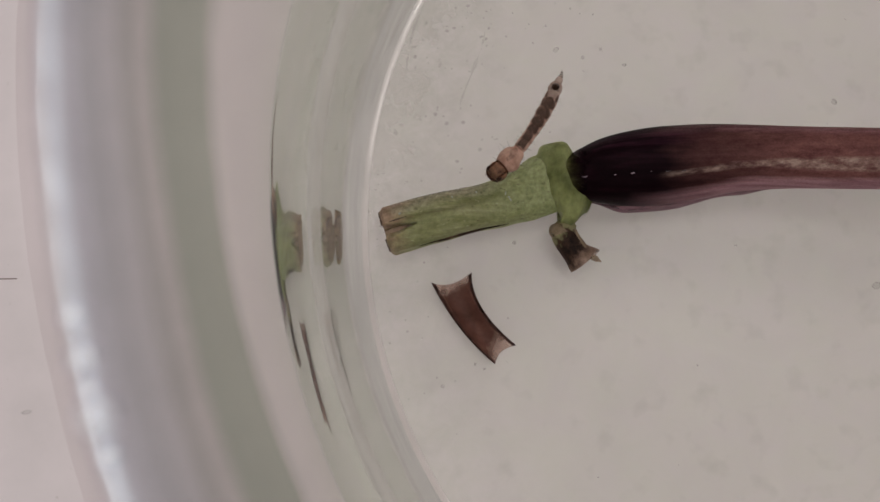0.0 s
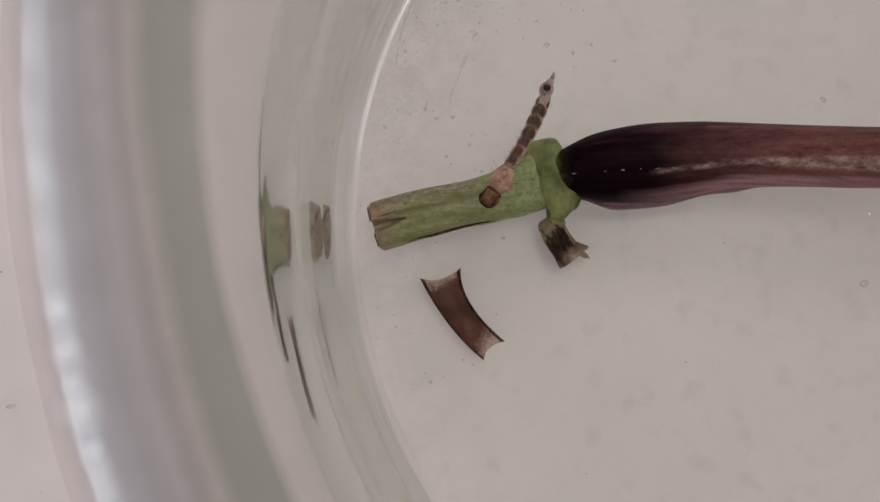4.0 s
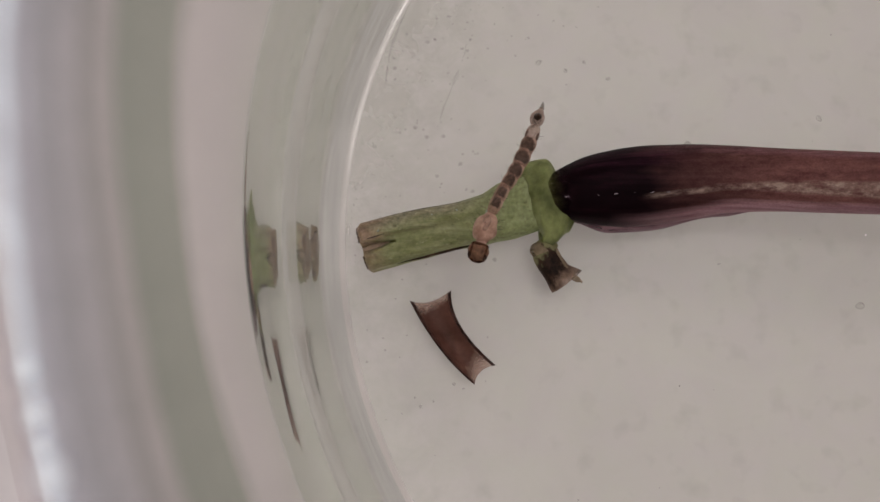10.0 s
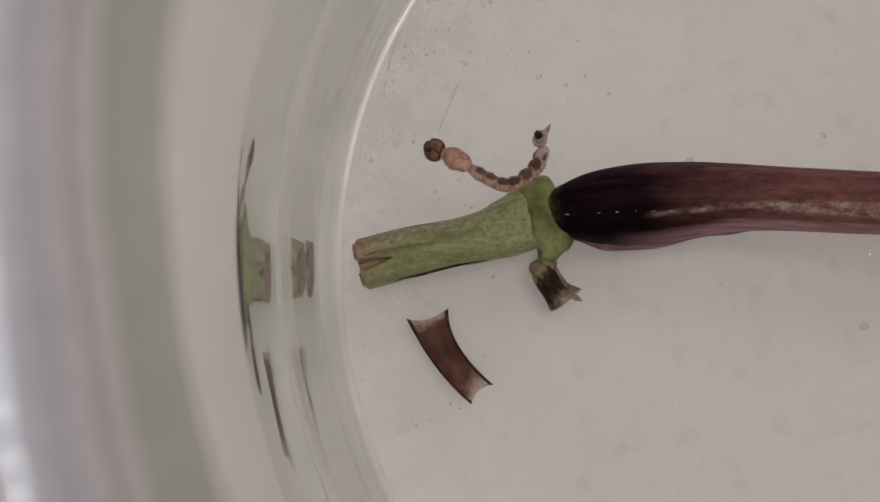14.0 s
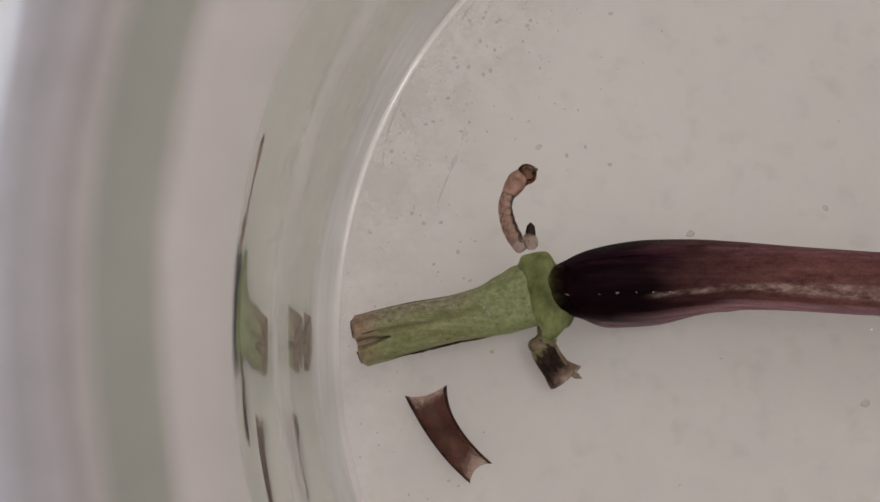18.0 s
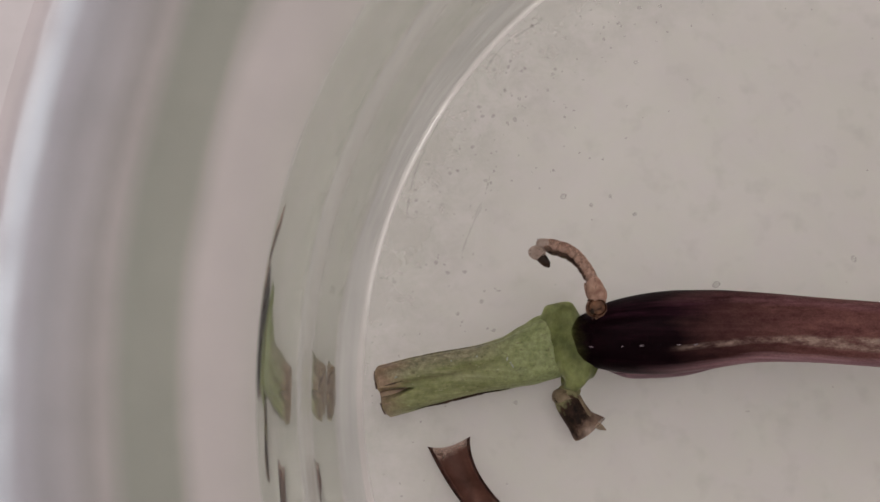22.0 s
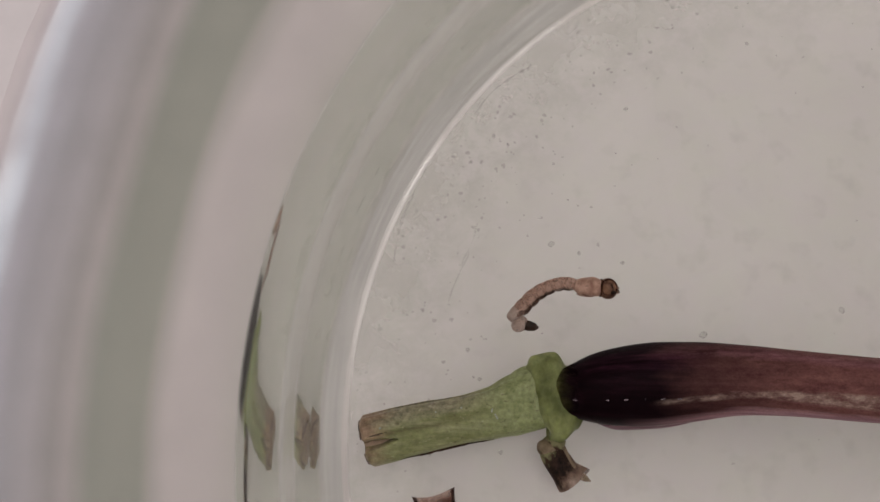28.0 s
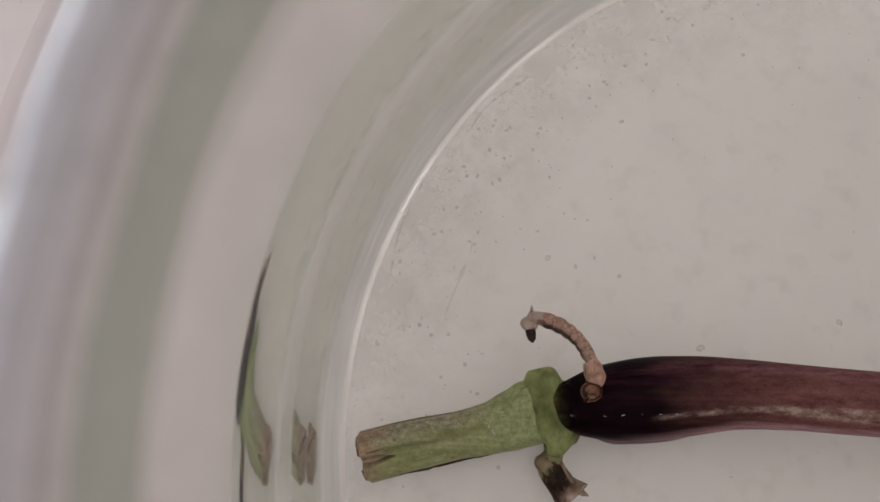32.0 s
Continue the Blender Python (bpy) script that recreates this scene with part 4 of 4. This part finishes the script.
for sy in (-1, 1):
    one = blob(0.17, 0.12, 0.11, 8)
    bmesh.ops.translate(one, verts=one.verts, vec=mm(-0.20, 0.37 * sy, 0.22))
    part("eye", one, BLACK, head, "dark eye spot")
    one = blob(0.10, 0.10, 0.06, 8)
    bmesh.ops.translate(one, verts=one.verts, vec=mm(-0.42, 0.16 * sy, -0.05))
    part("mouth_brush", one, HEAD, head, "small brown mouth brush")
part("brow", tube([(-0.30, -0.40, 0.05), (-0.46, -0.2, 0.12), (-0.50, 0, 0.14), (-0.46, 0.2, 0.12), (-0.30, 0.40, 0.05)], lambda s, a: 0.06, 10, 20), HEAD_LINE, head, "dark front edge of the head")
# rings added to imitate the darker outline of the translucent capsule
for sy in (-1, 1):
    ring = [(0.03 + 0.37 * math.cos(q), 0.36 * sy, 0.40 * math.sin(q)) for q in (2 * math.pi * k / 12 for k in range(13))]
    part("outline_ring", tube(ring, lambda s, a: 0.048, 10, 40), HEAD_LINE, head, "red-brown ring for the head's darker outline")


def bristles(count, length, spread, seed):
    """Fine tapered hairs standing out sideways."""
    rnd = random.Random(seed)
    bm = bmesh.new()
    for i in range(count):
        side = -1 if i % 2 else 1
        x0 = (i / count - 0.5) * spread
        a, e = rnd.uniform(-0.5, 0.5), rnd.uniform(-0.3, 0.3)
        d = Vector((math.sin(a), side * math.cos(a), e)) * length * rnd.uniform(0.6, 1.0)
        p0 = Vector((x0, side * 0.25, 0))
        rings = []
        for k in range(5):
            t = k / 4
            p = p0 + d * t + Vector((0.1 * t * t, 0, 0))
            w = 0.018 * (1 - 0.85 * t)
            rings.append([(p + Vector((w * math.cos(q), 0, w * math.sin(q)))) * MM for q in (0, 2.1, 4.2)])
        skin_rings(bm, rings)
    return bm


thorax = piece("thorax", blob(0.80, 0.64, 0.52, 20, lambda s: 1.0 - 0.35 * s * s, 1, 0.16, 0.8), THORAX, "broad rosy thorax")
part("bristles", bristles(14, 0.75, 0.9, 4), HAIR, thorax, "fine side bristles")
one = blob(0.42, 0.18, 0.07, 10, None, 3, 0.5)
bmesh.ops.translate(one, verts=one.verts, vec=mm(0.1, 0.05, 0.43))
part("back_mark", one, SKIN, thorax, "darker mark on the back")


def chevron(w, length, span=1.35):
    """A saddle-shaped plate that lies on the back of a segment."""
    bm, rows = bmesh.new(), []
    for k in range(9):
        u = k / 8 - 0.5
        row = []
        for i in range(13):
            a = (i / 12 - 0.5) * span
            sag = 0.22 * abs(math.sin(a))
            girth = math.sqrt(max(0.05, 1 - (1.15 * u) ** 2))
            row.append(mm(u * length * (1 - 0.35 * abs(a) / 1.2) - sag * 0.35 + 0.08, w * 1.06 * math.sin(a) * girth, w * 1.04 * math.cos(a) * girth))
        rows.append(row)
    skin_rings(bm, rows, False)
    bmesh.ops.solidify(bm, geom=bm.faces[:], thickness=0.03 * MM)
    return bm


WIDTHS = (0.34, 0.35, 0.36, 0.38, 0.40, 0.40, 0.36)
for i, w in enumerate(WIDTHS):
    seg = piece("abdomen_segment", blob(0.60, w * 0.97, w * 0.93, 18, lambda s: 0.92 + 0.14 * s, i, 0.06, 0.62), PALE if i == 6 else SKIN,
                "paler end segment of the abdomen" if i == 6 else "pinkish abdomen segment")
    if i < 6:
        part("back_plate", chevron(w * 1.02, 0.62 if i > 1 else 0.52, (1.2, 1.25, 1.45, 1.8, 2.0, 2.0)[i]), PLATE, seg, "dark brown back plate")
    else:
        for sy in (-1, 1):
            one = blob(0.24, 0.08, 0.12, 8)
            bmesh.ops.translate(one, verts=one.verts, vec=mm(0, 0.28 * sy, 0.15))
            part("side_mark", one, PLATE, seg, "dark side mark")
    part("bristles", bristles(4, 0.32, 0.3, 20 + i), HAIR, seg, "short side bristles")
tail = piece("tail_segment", blob(0.44, 0.37, 0.37, 18, None, 7, 0.05), PALE, "milky translucent rounded tail segment")
siphon = piece("siphon", tube([(0, 0, -0.001), (0.3, 0, 0), (0.5, 0, 0.0), (0.68, 0, 0.001)], lambda s, a: along([(0, 0.25), (0.3, 0.25), (0.72, 0.205), (1, 0.07)], s), 20, 18), BLACK, "black conical breathing tube")
brush = piece("tail_brush", tube([(0.5, 0, -0.001), (0.65, 0, 0), (0.85, 0, 0), (1.0, 0, 0.001)], lambda s, a: along([(0, 0.22), (0.5, 0.19), (1, 0.07)], s), 18, 14), PALE, "pale tapering tail end")
part("brush_tip", tube([(0.78, 0.0, -0.001), (0.95, 0, 0), (1.15, 0.03, 0.0), (1.3, 0.08, 0.001)], lambda s, a: along([(0, 0.05), (0.3, 0.13), (0.6, 0.08), (1, 0.02)], s), 14, 12), HAIR, brush, "grey-brown tuft at the tail end")

# Shares of the body line at which the pieces have their middles: head, thorax, seven segments.
SHARES = [0.065, 0.24] + [0.40 + 0.094 * i for i in range(7)]
SWIM = []
DEPTH = 5.4


def swim(t, roll, body, tail_at, siphon_to, brush_to):
    """One posture: the body line from head to tail, the tail segment's middle, and where siphon and brush end, in millimetres.
    roll: degrees by which the back has turned from upwards to the inner side of the bend."""
    SWIM.append((t, roll, [Vector((*p, 0)) for p in body], Vector((*tail_at, 0)), Vector((*siphon_to, 0)), Vector((*brush_to, 0))))


def blend(t):
    """The posture at t, between the two nearest given ones."""
    k = 0
    while k < len(SWIM) - 2 and SWIM[k + 1][0] <= t:
        k += 1
    a, b = SWIM[k], SWIM[k + 1]
    f = min(1.0, max(0.0, (t - a[0]) / (b[0] - a[0])))
    la, lb = spline(a[2], 12), spline(b[2], 12)
    # the turn of the whole body is blended as a turn, so that it keeps its length on the way
    ca, cb = sum(la, Vector()) / 13, sum(lb, Vector()) / 13
    da, db = la[12] - la[0], lb[12] - lb[0]
    turn = (math.atan2(db.y, db.x) - math.atan2(da.y, da.x) + math.pi) % math.tau - math.pi
    if a[1] > 60 and turn > 2.4:
        turn -= math.tau

    def swung(p, q):
        u = Matrix.Rotation(turn * f, 3, "Z") @ (p - ca)
        w = Matrix.Rotation(-turn * (1 - f), 3, "Z") @ (q - cb)
        return ca.lerp(cb, f) + u.lerp(w, f)

    return (a[1] + (b[1] - a[1]) * f, [swung(p, q) for p, q in zip(la, lb)], swung(a[3], b[3]), swung(a[4], b[4]), swung(a[5], b[5]))


def frame_of(p, x, back):
    """A pose at p whose x axis is x and whose z axis leans to back."""
    x = x.normalized()
    y = back.cross(x).normalized()
    z = x.cross(y)
    return Matrix.Translation(p * MM) @ Matrix((x, y, z)).transposed().to_4x4()


def larva_rows():
    """The poses of the larva and of each of its pieces, in the larva's own space."""
    tracks = [[] for _ in PIECES]
    whole = []
    n = int(round(32.0 / 0.25))
    for k in range(n + 1):
        t = k * 0.25
        roll, line, tail_at, siphon_to, brush_to = blend(t)
        pts = spline(line, 60)
        up = Vector((0, 0, 1))
        world_poses = []
        for s in SHARES:
            i = min(57, max(3, int(s * 60)))
            d = pts[i + 3] - pts[i - 3]
            left = up.cross(d).normalized()
            r = radians(roll)
            world_poses.append(frame_of(pts[int(s * 60)] + up * DEPTH, d, up * math.cos(r) + left * math.sin(r)))
        d_end = pts[60] - pts[54]
        base = tail_at + up * DEPTH
        world_poses.append(frame_of(base, d_end, up))
        r = radians(roll)
        flat = siphon_to - tail_at
        flat = flat.normalized() if flat.length > 1e-6 else d_end.normalized()
        s_dir = (flat * math.sin(r) + up * math.cos(r)).normalized()
        s_from = base + s_dir * (0.24 * math.sin(r) - 0.2 * math.cos(r))
        world_poses.append(frame_of(s_from, s_dir, d_end.normalized() * math.cos(r) + up * math.sin(r) + flat * 0.01))
        b_dir = brush_to - tail_at
        world_poses.append(frame_of(brush_to - b_dir.normalized() * (1.3 + 0.22 * math.sin(r)) + up * DEPTH, b_dir, up))
        m = frame_of(sum(pts, Vector()) / 61 + up * DEPTH, pts[60] - pts[0], up)
        whole.append((t, m))
        for track, w in zip(tracks, world_poses):
            track.append((t, m.inverted() @ w))
    return whole, tracks


def motions():
    swim(0, 0, [(1.47, 1.94), (2.25, 2.63), (3.04, 3.57), (3.78, 4.63), (4.47, 5.82), (4.66, 6.24)], (4.75, 6.48), (4.75, 6.48), (5.22, 7.45))
    swim(1, 0, [(1.56, 1.55), (2.49, 2.28), (3.08, 3.11), (3.74, 4.12), (4.43, 5.19), (4.84, 6.16)], (4.94, 6.56), (4.94, 6.56), (5.40, 7.50))
    swim(2, 0, [(1.43, 0.92), (2.23, 1.70), (2.87, 2.71), (3.60, 3.81), (4.26, 4.99), (4.60, 5.88)], (4.66, 6.27), (4.66, 6.27), (5.18, 7.23))
    swim(3, 0, [(1.64, 0.69), (2.38, 1.41), (2.97, 2.55), (3.77, 3.79), (4.37, 4.97), (4.76, 5.81)], (4.86, 6.26), (4.86, 6.26), (5.37, 7.20))
    swim(6, 0, [(1.55, -0.50), (2.04, 0.55), (2.67, 1.64), (3.45, 2.94), (4.12, 4.40), (4.58, 5.58)], (4.67, 6.09), (4.67, 6.09), (5.09, 6.98))
    swim(7, 0, [(1.65, -0.84), (2.07, 0.19), (2.62, 1.45), (3.26, 2.64), (3.97, 4.16), (4.40, 5.32)], (4.52, 5.75), (4.52, 5.75), (4.98, 6.63))
    swim(8, 0, [(1.46, -0.96), (1.96, 0.16), (2.58, 1.29), (3.14, 2.49), (3.86, 3.87), (4.47, 5.33)], (4.59, 5.83), (4.59, 5.83), (5.02, 6.71))
    swim(9, 0, [(1.34, -1.23), (1.87, 0.02), (2.45, 1.06), (3.10, 2.18), (3.82, 3.61), (4.43, 5.13)], (4.58, 5.63), (4.58, 5.63), (5.01, 6.47))
    swim(10, 0, [(1.57, -1.38), (2.08, 0.21), (2.77, 1.76), (3.49, 2.90), (4.16, 4.20), (4.57, 5.22)], (4.73, 5.77), (4.73, 5.77), (5.12, 6.62))
    swim(11, 0, [(1.90, -1.96), (2.16, -0.27), (2.70, 1.28), (3.35, 2.84), (4.01, 4.28), (4.44, 5.29)], (4.56, 5.85), (4.56, 5.85), (4.94, 6.70))
    swim(12, 0, [(1.23, -1.76), (2.24, -0.25), (2.98, 0.80), (3.55, 2.12), (4.12, 3.67), (4.50, 5.25)], (4.54, 5.76), (4.54, 5.76), (4.94, 6.69))
    swim(12.5, 5, [(-0.13, -0.30), (1.56, 0.57), (2.74, 1.35), (3.77, 2.56), (4.48, 4.13), (4.72, 5.34)], (4.68, 5.92), (4.68, 5.92), (5.14, 6.79))
    swim(13, 8, [(-1.18, 1.33), (0.89, 1.39), (2.45, 1.72), (3.83, 2.79), (4.62, 4.21), (4.74, 5.06)], (4.70, 5.61), (4.70, 5.61), (5.05, 6.42))
    swim(13.5, 15, [(-1.39, 3.79), (0.40, 3.15), (1.77, 2.64), (3.28, 2.87), (4.40, 3.92), (4.78, 5.07)], (4.67, 5.58), (4.45, 5.64), (5.13, 6.51))
    swim(14, 30, [(-0.67, 5.14), (0.80, 4.49), (1.98, 3.72), (3.27, 3.22), (4.51, 3.93), (5.03, 4.99)], (4.87, 5.56), (4.49, 6.07), (5.53, 6.42))
    swim(14.5, 20, [(-0.52, 4.49), (0.66, 4.69), (1.62, 5.18), (2.59, 5.58), (3.56, 5.89), (4.33, 6.01)], (4.66, 5.87), (4.67, 6.27), (5.75, 5.48))
    swim(15.05, 90, [(4.43, 8.03), (3.59, 7.31), (3.17, 6.41), (3.27, 5.48), (3.54, 4.79), (3.81, 4.32)], (4.38, 4.52), (4.42, 5.69), (3.75, 3.96))
    swim(15.55, 90, [(7.04, 6.91), (5.94, 7.33), (4.84, 7.47), (4.00, 6.98), (3.49, 6.19), (3.16, 5.68)], (3.29, 5.28), (4.54, 5.77), (2.89, 5.82))
    swim(16.05, 90, [(6.95, 3.70), (6.84, 4.81), (6.58, 5.66), (5.91, 6.64), (4.94, 6.92), (4.19, 7.06)], (3.83, 6.69), (4.57, 5.79), (3.98, 7.63))
    swim(16.5, 90, [(4.27, 3.84), (5.04, 4.32), (5.33, 5.24), (5.07, 6.00), (4.76, 6.71), (4.51, 7.14)], (3.96, 7.28), (4.35, 5.78), (4.80, 7.62))
    swim(17, 90, [(2.41, 4.19), (3.58, 4.34), (4.54, 4.43), (5.04, 4.99), (5.38, 5.60), (5.57, 6.11)], (5.25, 6.64), (4.33, 5.74), (6.04, 6.34))
    swim(17.5, 90, [(2.14, 7.10), (2.52, 6.14), (2.95, 5.30), (3.60, 4.75), (4.50, 4.67), (5.24, 4.78)], (5.53, 5.32), (4.44, 5.87), (5.73, 4.48))
    swim(18, 90, [(4.43, 8.03), (3.59, 7.31), (3.17, 6.41), (3.27, 5.48), (3.54, 4.79), (3.81, 4.32)], (4.38, 4.52), (4.42, 5.69), (3.75, 3.96))
    swim(18.5, 90, [(7.04, 6.91), (5.94, 7.33), (4.84, 7.47), (4.00, 6.98), (3.49, 6.19), (3.16, 5.68)], (3.29, 5.28), (4.54, 5.77), (2.89, 5.82))
    swim(19, 90, [(6.95, 3.70), (6.84, 4.81), (6.58, 5.66), (5.91, 6.64), (4.94, 6.92), (4.19, 7.06)], (3.83, 6.69), (4.57, 5.79), (3.98, 7.63))
    swim(19.5, 90, [(5.00, 2.71), (5.72, 3.47), (6.20, 4.45), (6.27, 5.29), (5.96, 6.07), (5.52, 6.75)], (4.94, 6.69), (4.48, 5.78), (5.59, 7.26))
    swim(20, 90, [(1.81, 3.55), (2.96, 3.77), (4.05, 3.61), (4.97, 4.12), (5.45, 4.96), (5.74, 5.72)], (5.37, 6.09), (4.50, 5.86), (6.22, 6.03))
    swim(20.5, 90, [(1.80, 7.42), (1.98, 6.52), (2.41, 5.60), (3.14, 4.78), (4.09, 4.53), (4.95, 4.48)], (5.10, 5.06), (4.27, 5.81), (5.16, 4.21))
    swim(21, 90, [(4.52, 8.09), (3.54, 7.43), (2.99, 6.45), (2.98, 5.48), (3.25, 4.74), (3.47, 4.31)], (4.04, 4.64), (4.31, 5.66), (3.25, 4.03))
    swim(21.5, 90, [(6.88, 7.01), (5.65, 7.31), (4.70, 7.40), (3.74, 6.92), (3.14, 6.22), (2.84, 5.74)], (3.14, 5.31), (4.36, 5.65), (2.57, 5.79))
    swim(22, 90, [(6.39, 3.67), (6.41, 4.71), (5.97, 5.81), (5.29, 6.58), (4.47, 6.91), (3.87, 7.02)], (3.57, 6.62), (4.41, 5.63), (3.71, 7.52))
    swim(22.5, 90, [(4.05, 2.78), (4.86, 3.47), (5.49, 4.29), (5.64, 5.26), (5.46, 6.22), (5.20, 6.83)], (4.76, 6.80), (4.39, 5.60), (5.31, 7.19))
    swim(23, 90, [(1.36, 4.06), (2.58, 4.16), (3.66, 3.95), (4.61, 4.29), (5.24, 4.92), (5.66, 5.50)], (5.39, 5.83), (4.35, 5.79), (6.12, 5.56))
    swim(23.5, 90, [(1.34, 7.57), (1.70, 6.47), (2.17, 5.51), (2.98, 4.93), (3.93, 4.70), (4.79, 4.54)], (4.98, 5.09), (4.31, 5.82), (5.06, 4.28))
    swim(24, 90, [(4.32, 9.04), (3.25, 8.10), (2.69, 6.98), (2.70, 5.89), (3.19, 4.94), (3.49, 4.52)], (4.03, 4.80), (4.27, 5.78), (3.28, 4.24))
    swim(24.5, 90, [(6.96, 7.70), (5.80, 7.76), (4.58, 7.79), (3.56, 7.08), (2.97, 6.25), (2.76, 5.70)], (3.09, 5.49), (4.19, 5.78), (2.49, 5.83))
    swim(25, 90, [(7.20, 4.06), (7.02, 5.13), (6.33, 6.20), (5.47, 6.98), (4.60, 7.13), (3.79, 7.06)], (3.63, 6.48), (4.25, 5.70), (3.49, 7.44))
    swim(25.5, 90, [(4.56, 2.09), (5.31, 2.85), (5.84, 3.98), (5.90, 5.06), (5.42, 6.08), (4.88, 6.72)], (4.36, 6.47), (4.18, 5.56), (5.01, 7.27))
    swim(26.05, 90, [(1.38, 3.40), (2.59, 3.36), (3.80, 3.64), (4.56, 4.37), (5.03, 5.11), (5.44, 5.66)], (5.18, 6.01), (4.28, 5.92), (5.88, 5.71))
    swim(26.55, 90, [(0.31, 6.23), (1.39, 5.69), (1.93, 5.10), (2.82, 4.70), (3.90, 4.74), (4.90, 4.85)], (4.88, 5.29), (4.21, 5.88), (5.19, 4.53))
    swim(27.05, 90, [(2.94, 9.41), (2.39, 8.15), (2.37, 7.04), (2.67, 5.95), (3.22, 5.20), (3.76, 4.69)], (4.21, 4.94), (4.32, 5.84), (3.62, 4.39))
    swim(27.5, 90, [(5.66, 9.92), (4.40, 9.26), (3.71, 8.41), (3.29, 7.29), (3.29, 6.04), (3.37, 5.35)], (3.86, 5.38), (4.57, 5.97), (3.01, 5.02))
    swim(28, 90, [(8.04, 7.58), (6.70, 7.69), (5.47, 7.81), (4.37, 7.37), (3.61, 6.66), (3.15, 6.19)], (3.45, 5.78), (4.38, 5.61), (2.68, 6.34))
    swim(28.5, 90, [(7.43, 3.76), (7.40, 4.84), (6.87, 5.85), (6.06, 6.67), (5.10, 7.07), (4.14, 7.06)], (3.95, 6.65), (4.33, 5.74), (3.98, 7.48))
    swim(29, 90, [(4.52, 2.16), (5.25, 2.89), (5.74, 3.92), (5.78, 5.00), (5.58, 5.95), (5.26, 6.63)], (4.71, 6.44), (4.24, 5.74), (5.37, 7.13))
    swim(29.5, 90, [(1.38, 3.40), (2.59, 3.36), (3.80, 3.64), (4.56, 4.37), (5.03, 5.11), (5.44, 5.66)], (5.18, 6.01), (4.28, 5.92), (5.88, 5.71))
    swim(30, 90, [(0.31, 6.23), (1.39, 5.69), (1.93, 5.10), (2.82, 4.70), (3.90, 4.74), (4.90, 4.85)], (4.88, 5.29), (4.21, 5.88), (5.19, 4.53))
    swim(30.5, 90, [(2.94, 9.41), (2.39, 8.15), (2.37, 7.04), (2.67, 5.95), (3.22, 5.20), (3.76, 4.69)], (4.21, 4.94), (4.32, 5.84), (3.62, 4.39))
    swim(31, 90, [(6.39, 9.08), (5.17, 8.84), (4.13, 8.21), (3.46, 7.38), (3.22, 6.42), (3.20, 5.74)], (3.55, 5.50), (4.33, 5.76), (2.66, 5.46))
    swim(31.5, 90, [(8.34, 6.72), (7.07, 7.03), (5.71, 7.50), (4.62, 7.32), (3.88, 6.84), (3.34, 6.64)], (3.67, 6.21), (4.40, 5.81), (3.07, 6.91))
    swim(32, 90, [(6.97, 3.09), (7.26, 4.17), (6.79, 5.46), (6.06, 6.26), (5.16, 6.74), (4.43, 6.90)], (4.10, 6.59), (4.23, 5.88), (4.32, 7.72))
    # the stem rocks a little in the water about its cut end
    pivot = mm(-4.2, -0.1, 0)
    rock = ((0, 0.0), (3.5, -0.05), (5.5, -0.40), (9, -0.52), (18, -0.56), (21, -0.28), (25, -0.14), (29, 0.0), (32, 0.0))
    walk(stem, [(t, Matrix.Translation(pivot) @ Matrix.Rotation(radians(a), 4, "Z") @ Matrix.Translation(-pivot)) for t, a in rock])
    whole, tracks = larva_rows()
    walk(larva, whole)
    for ob, rows in zip(PIECES, tracks):
        walk(ob, rows)


motions()
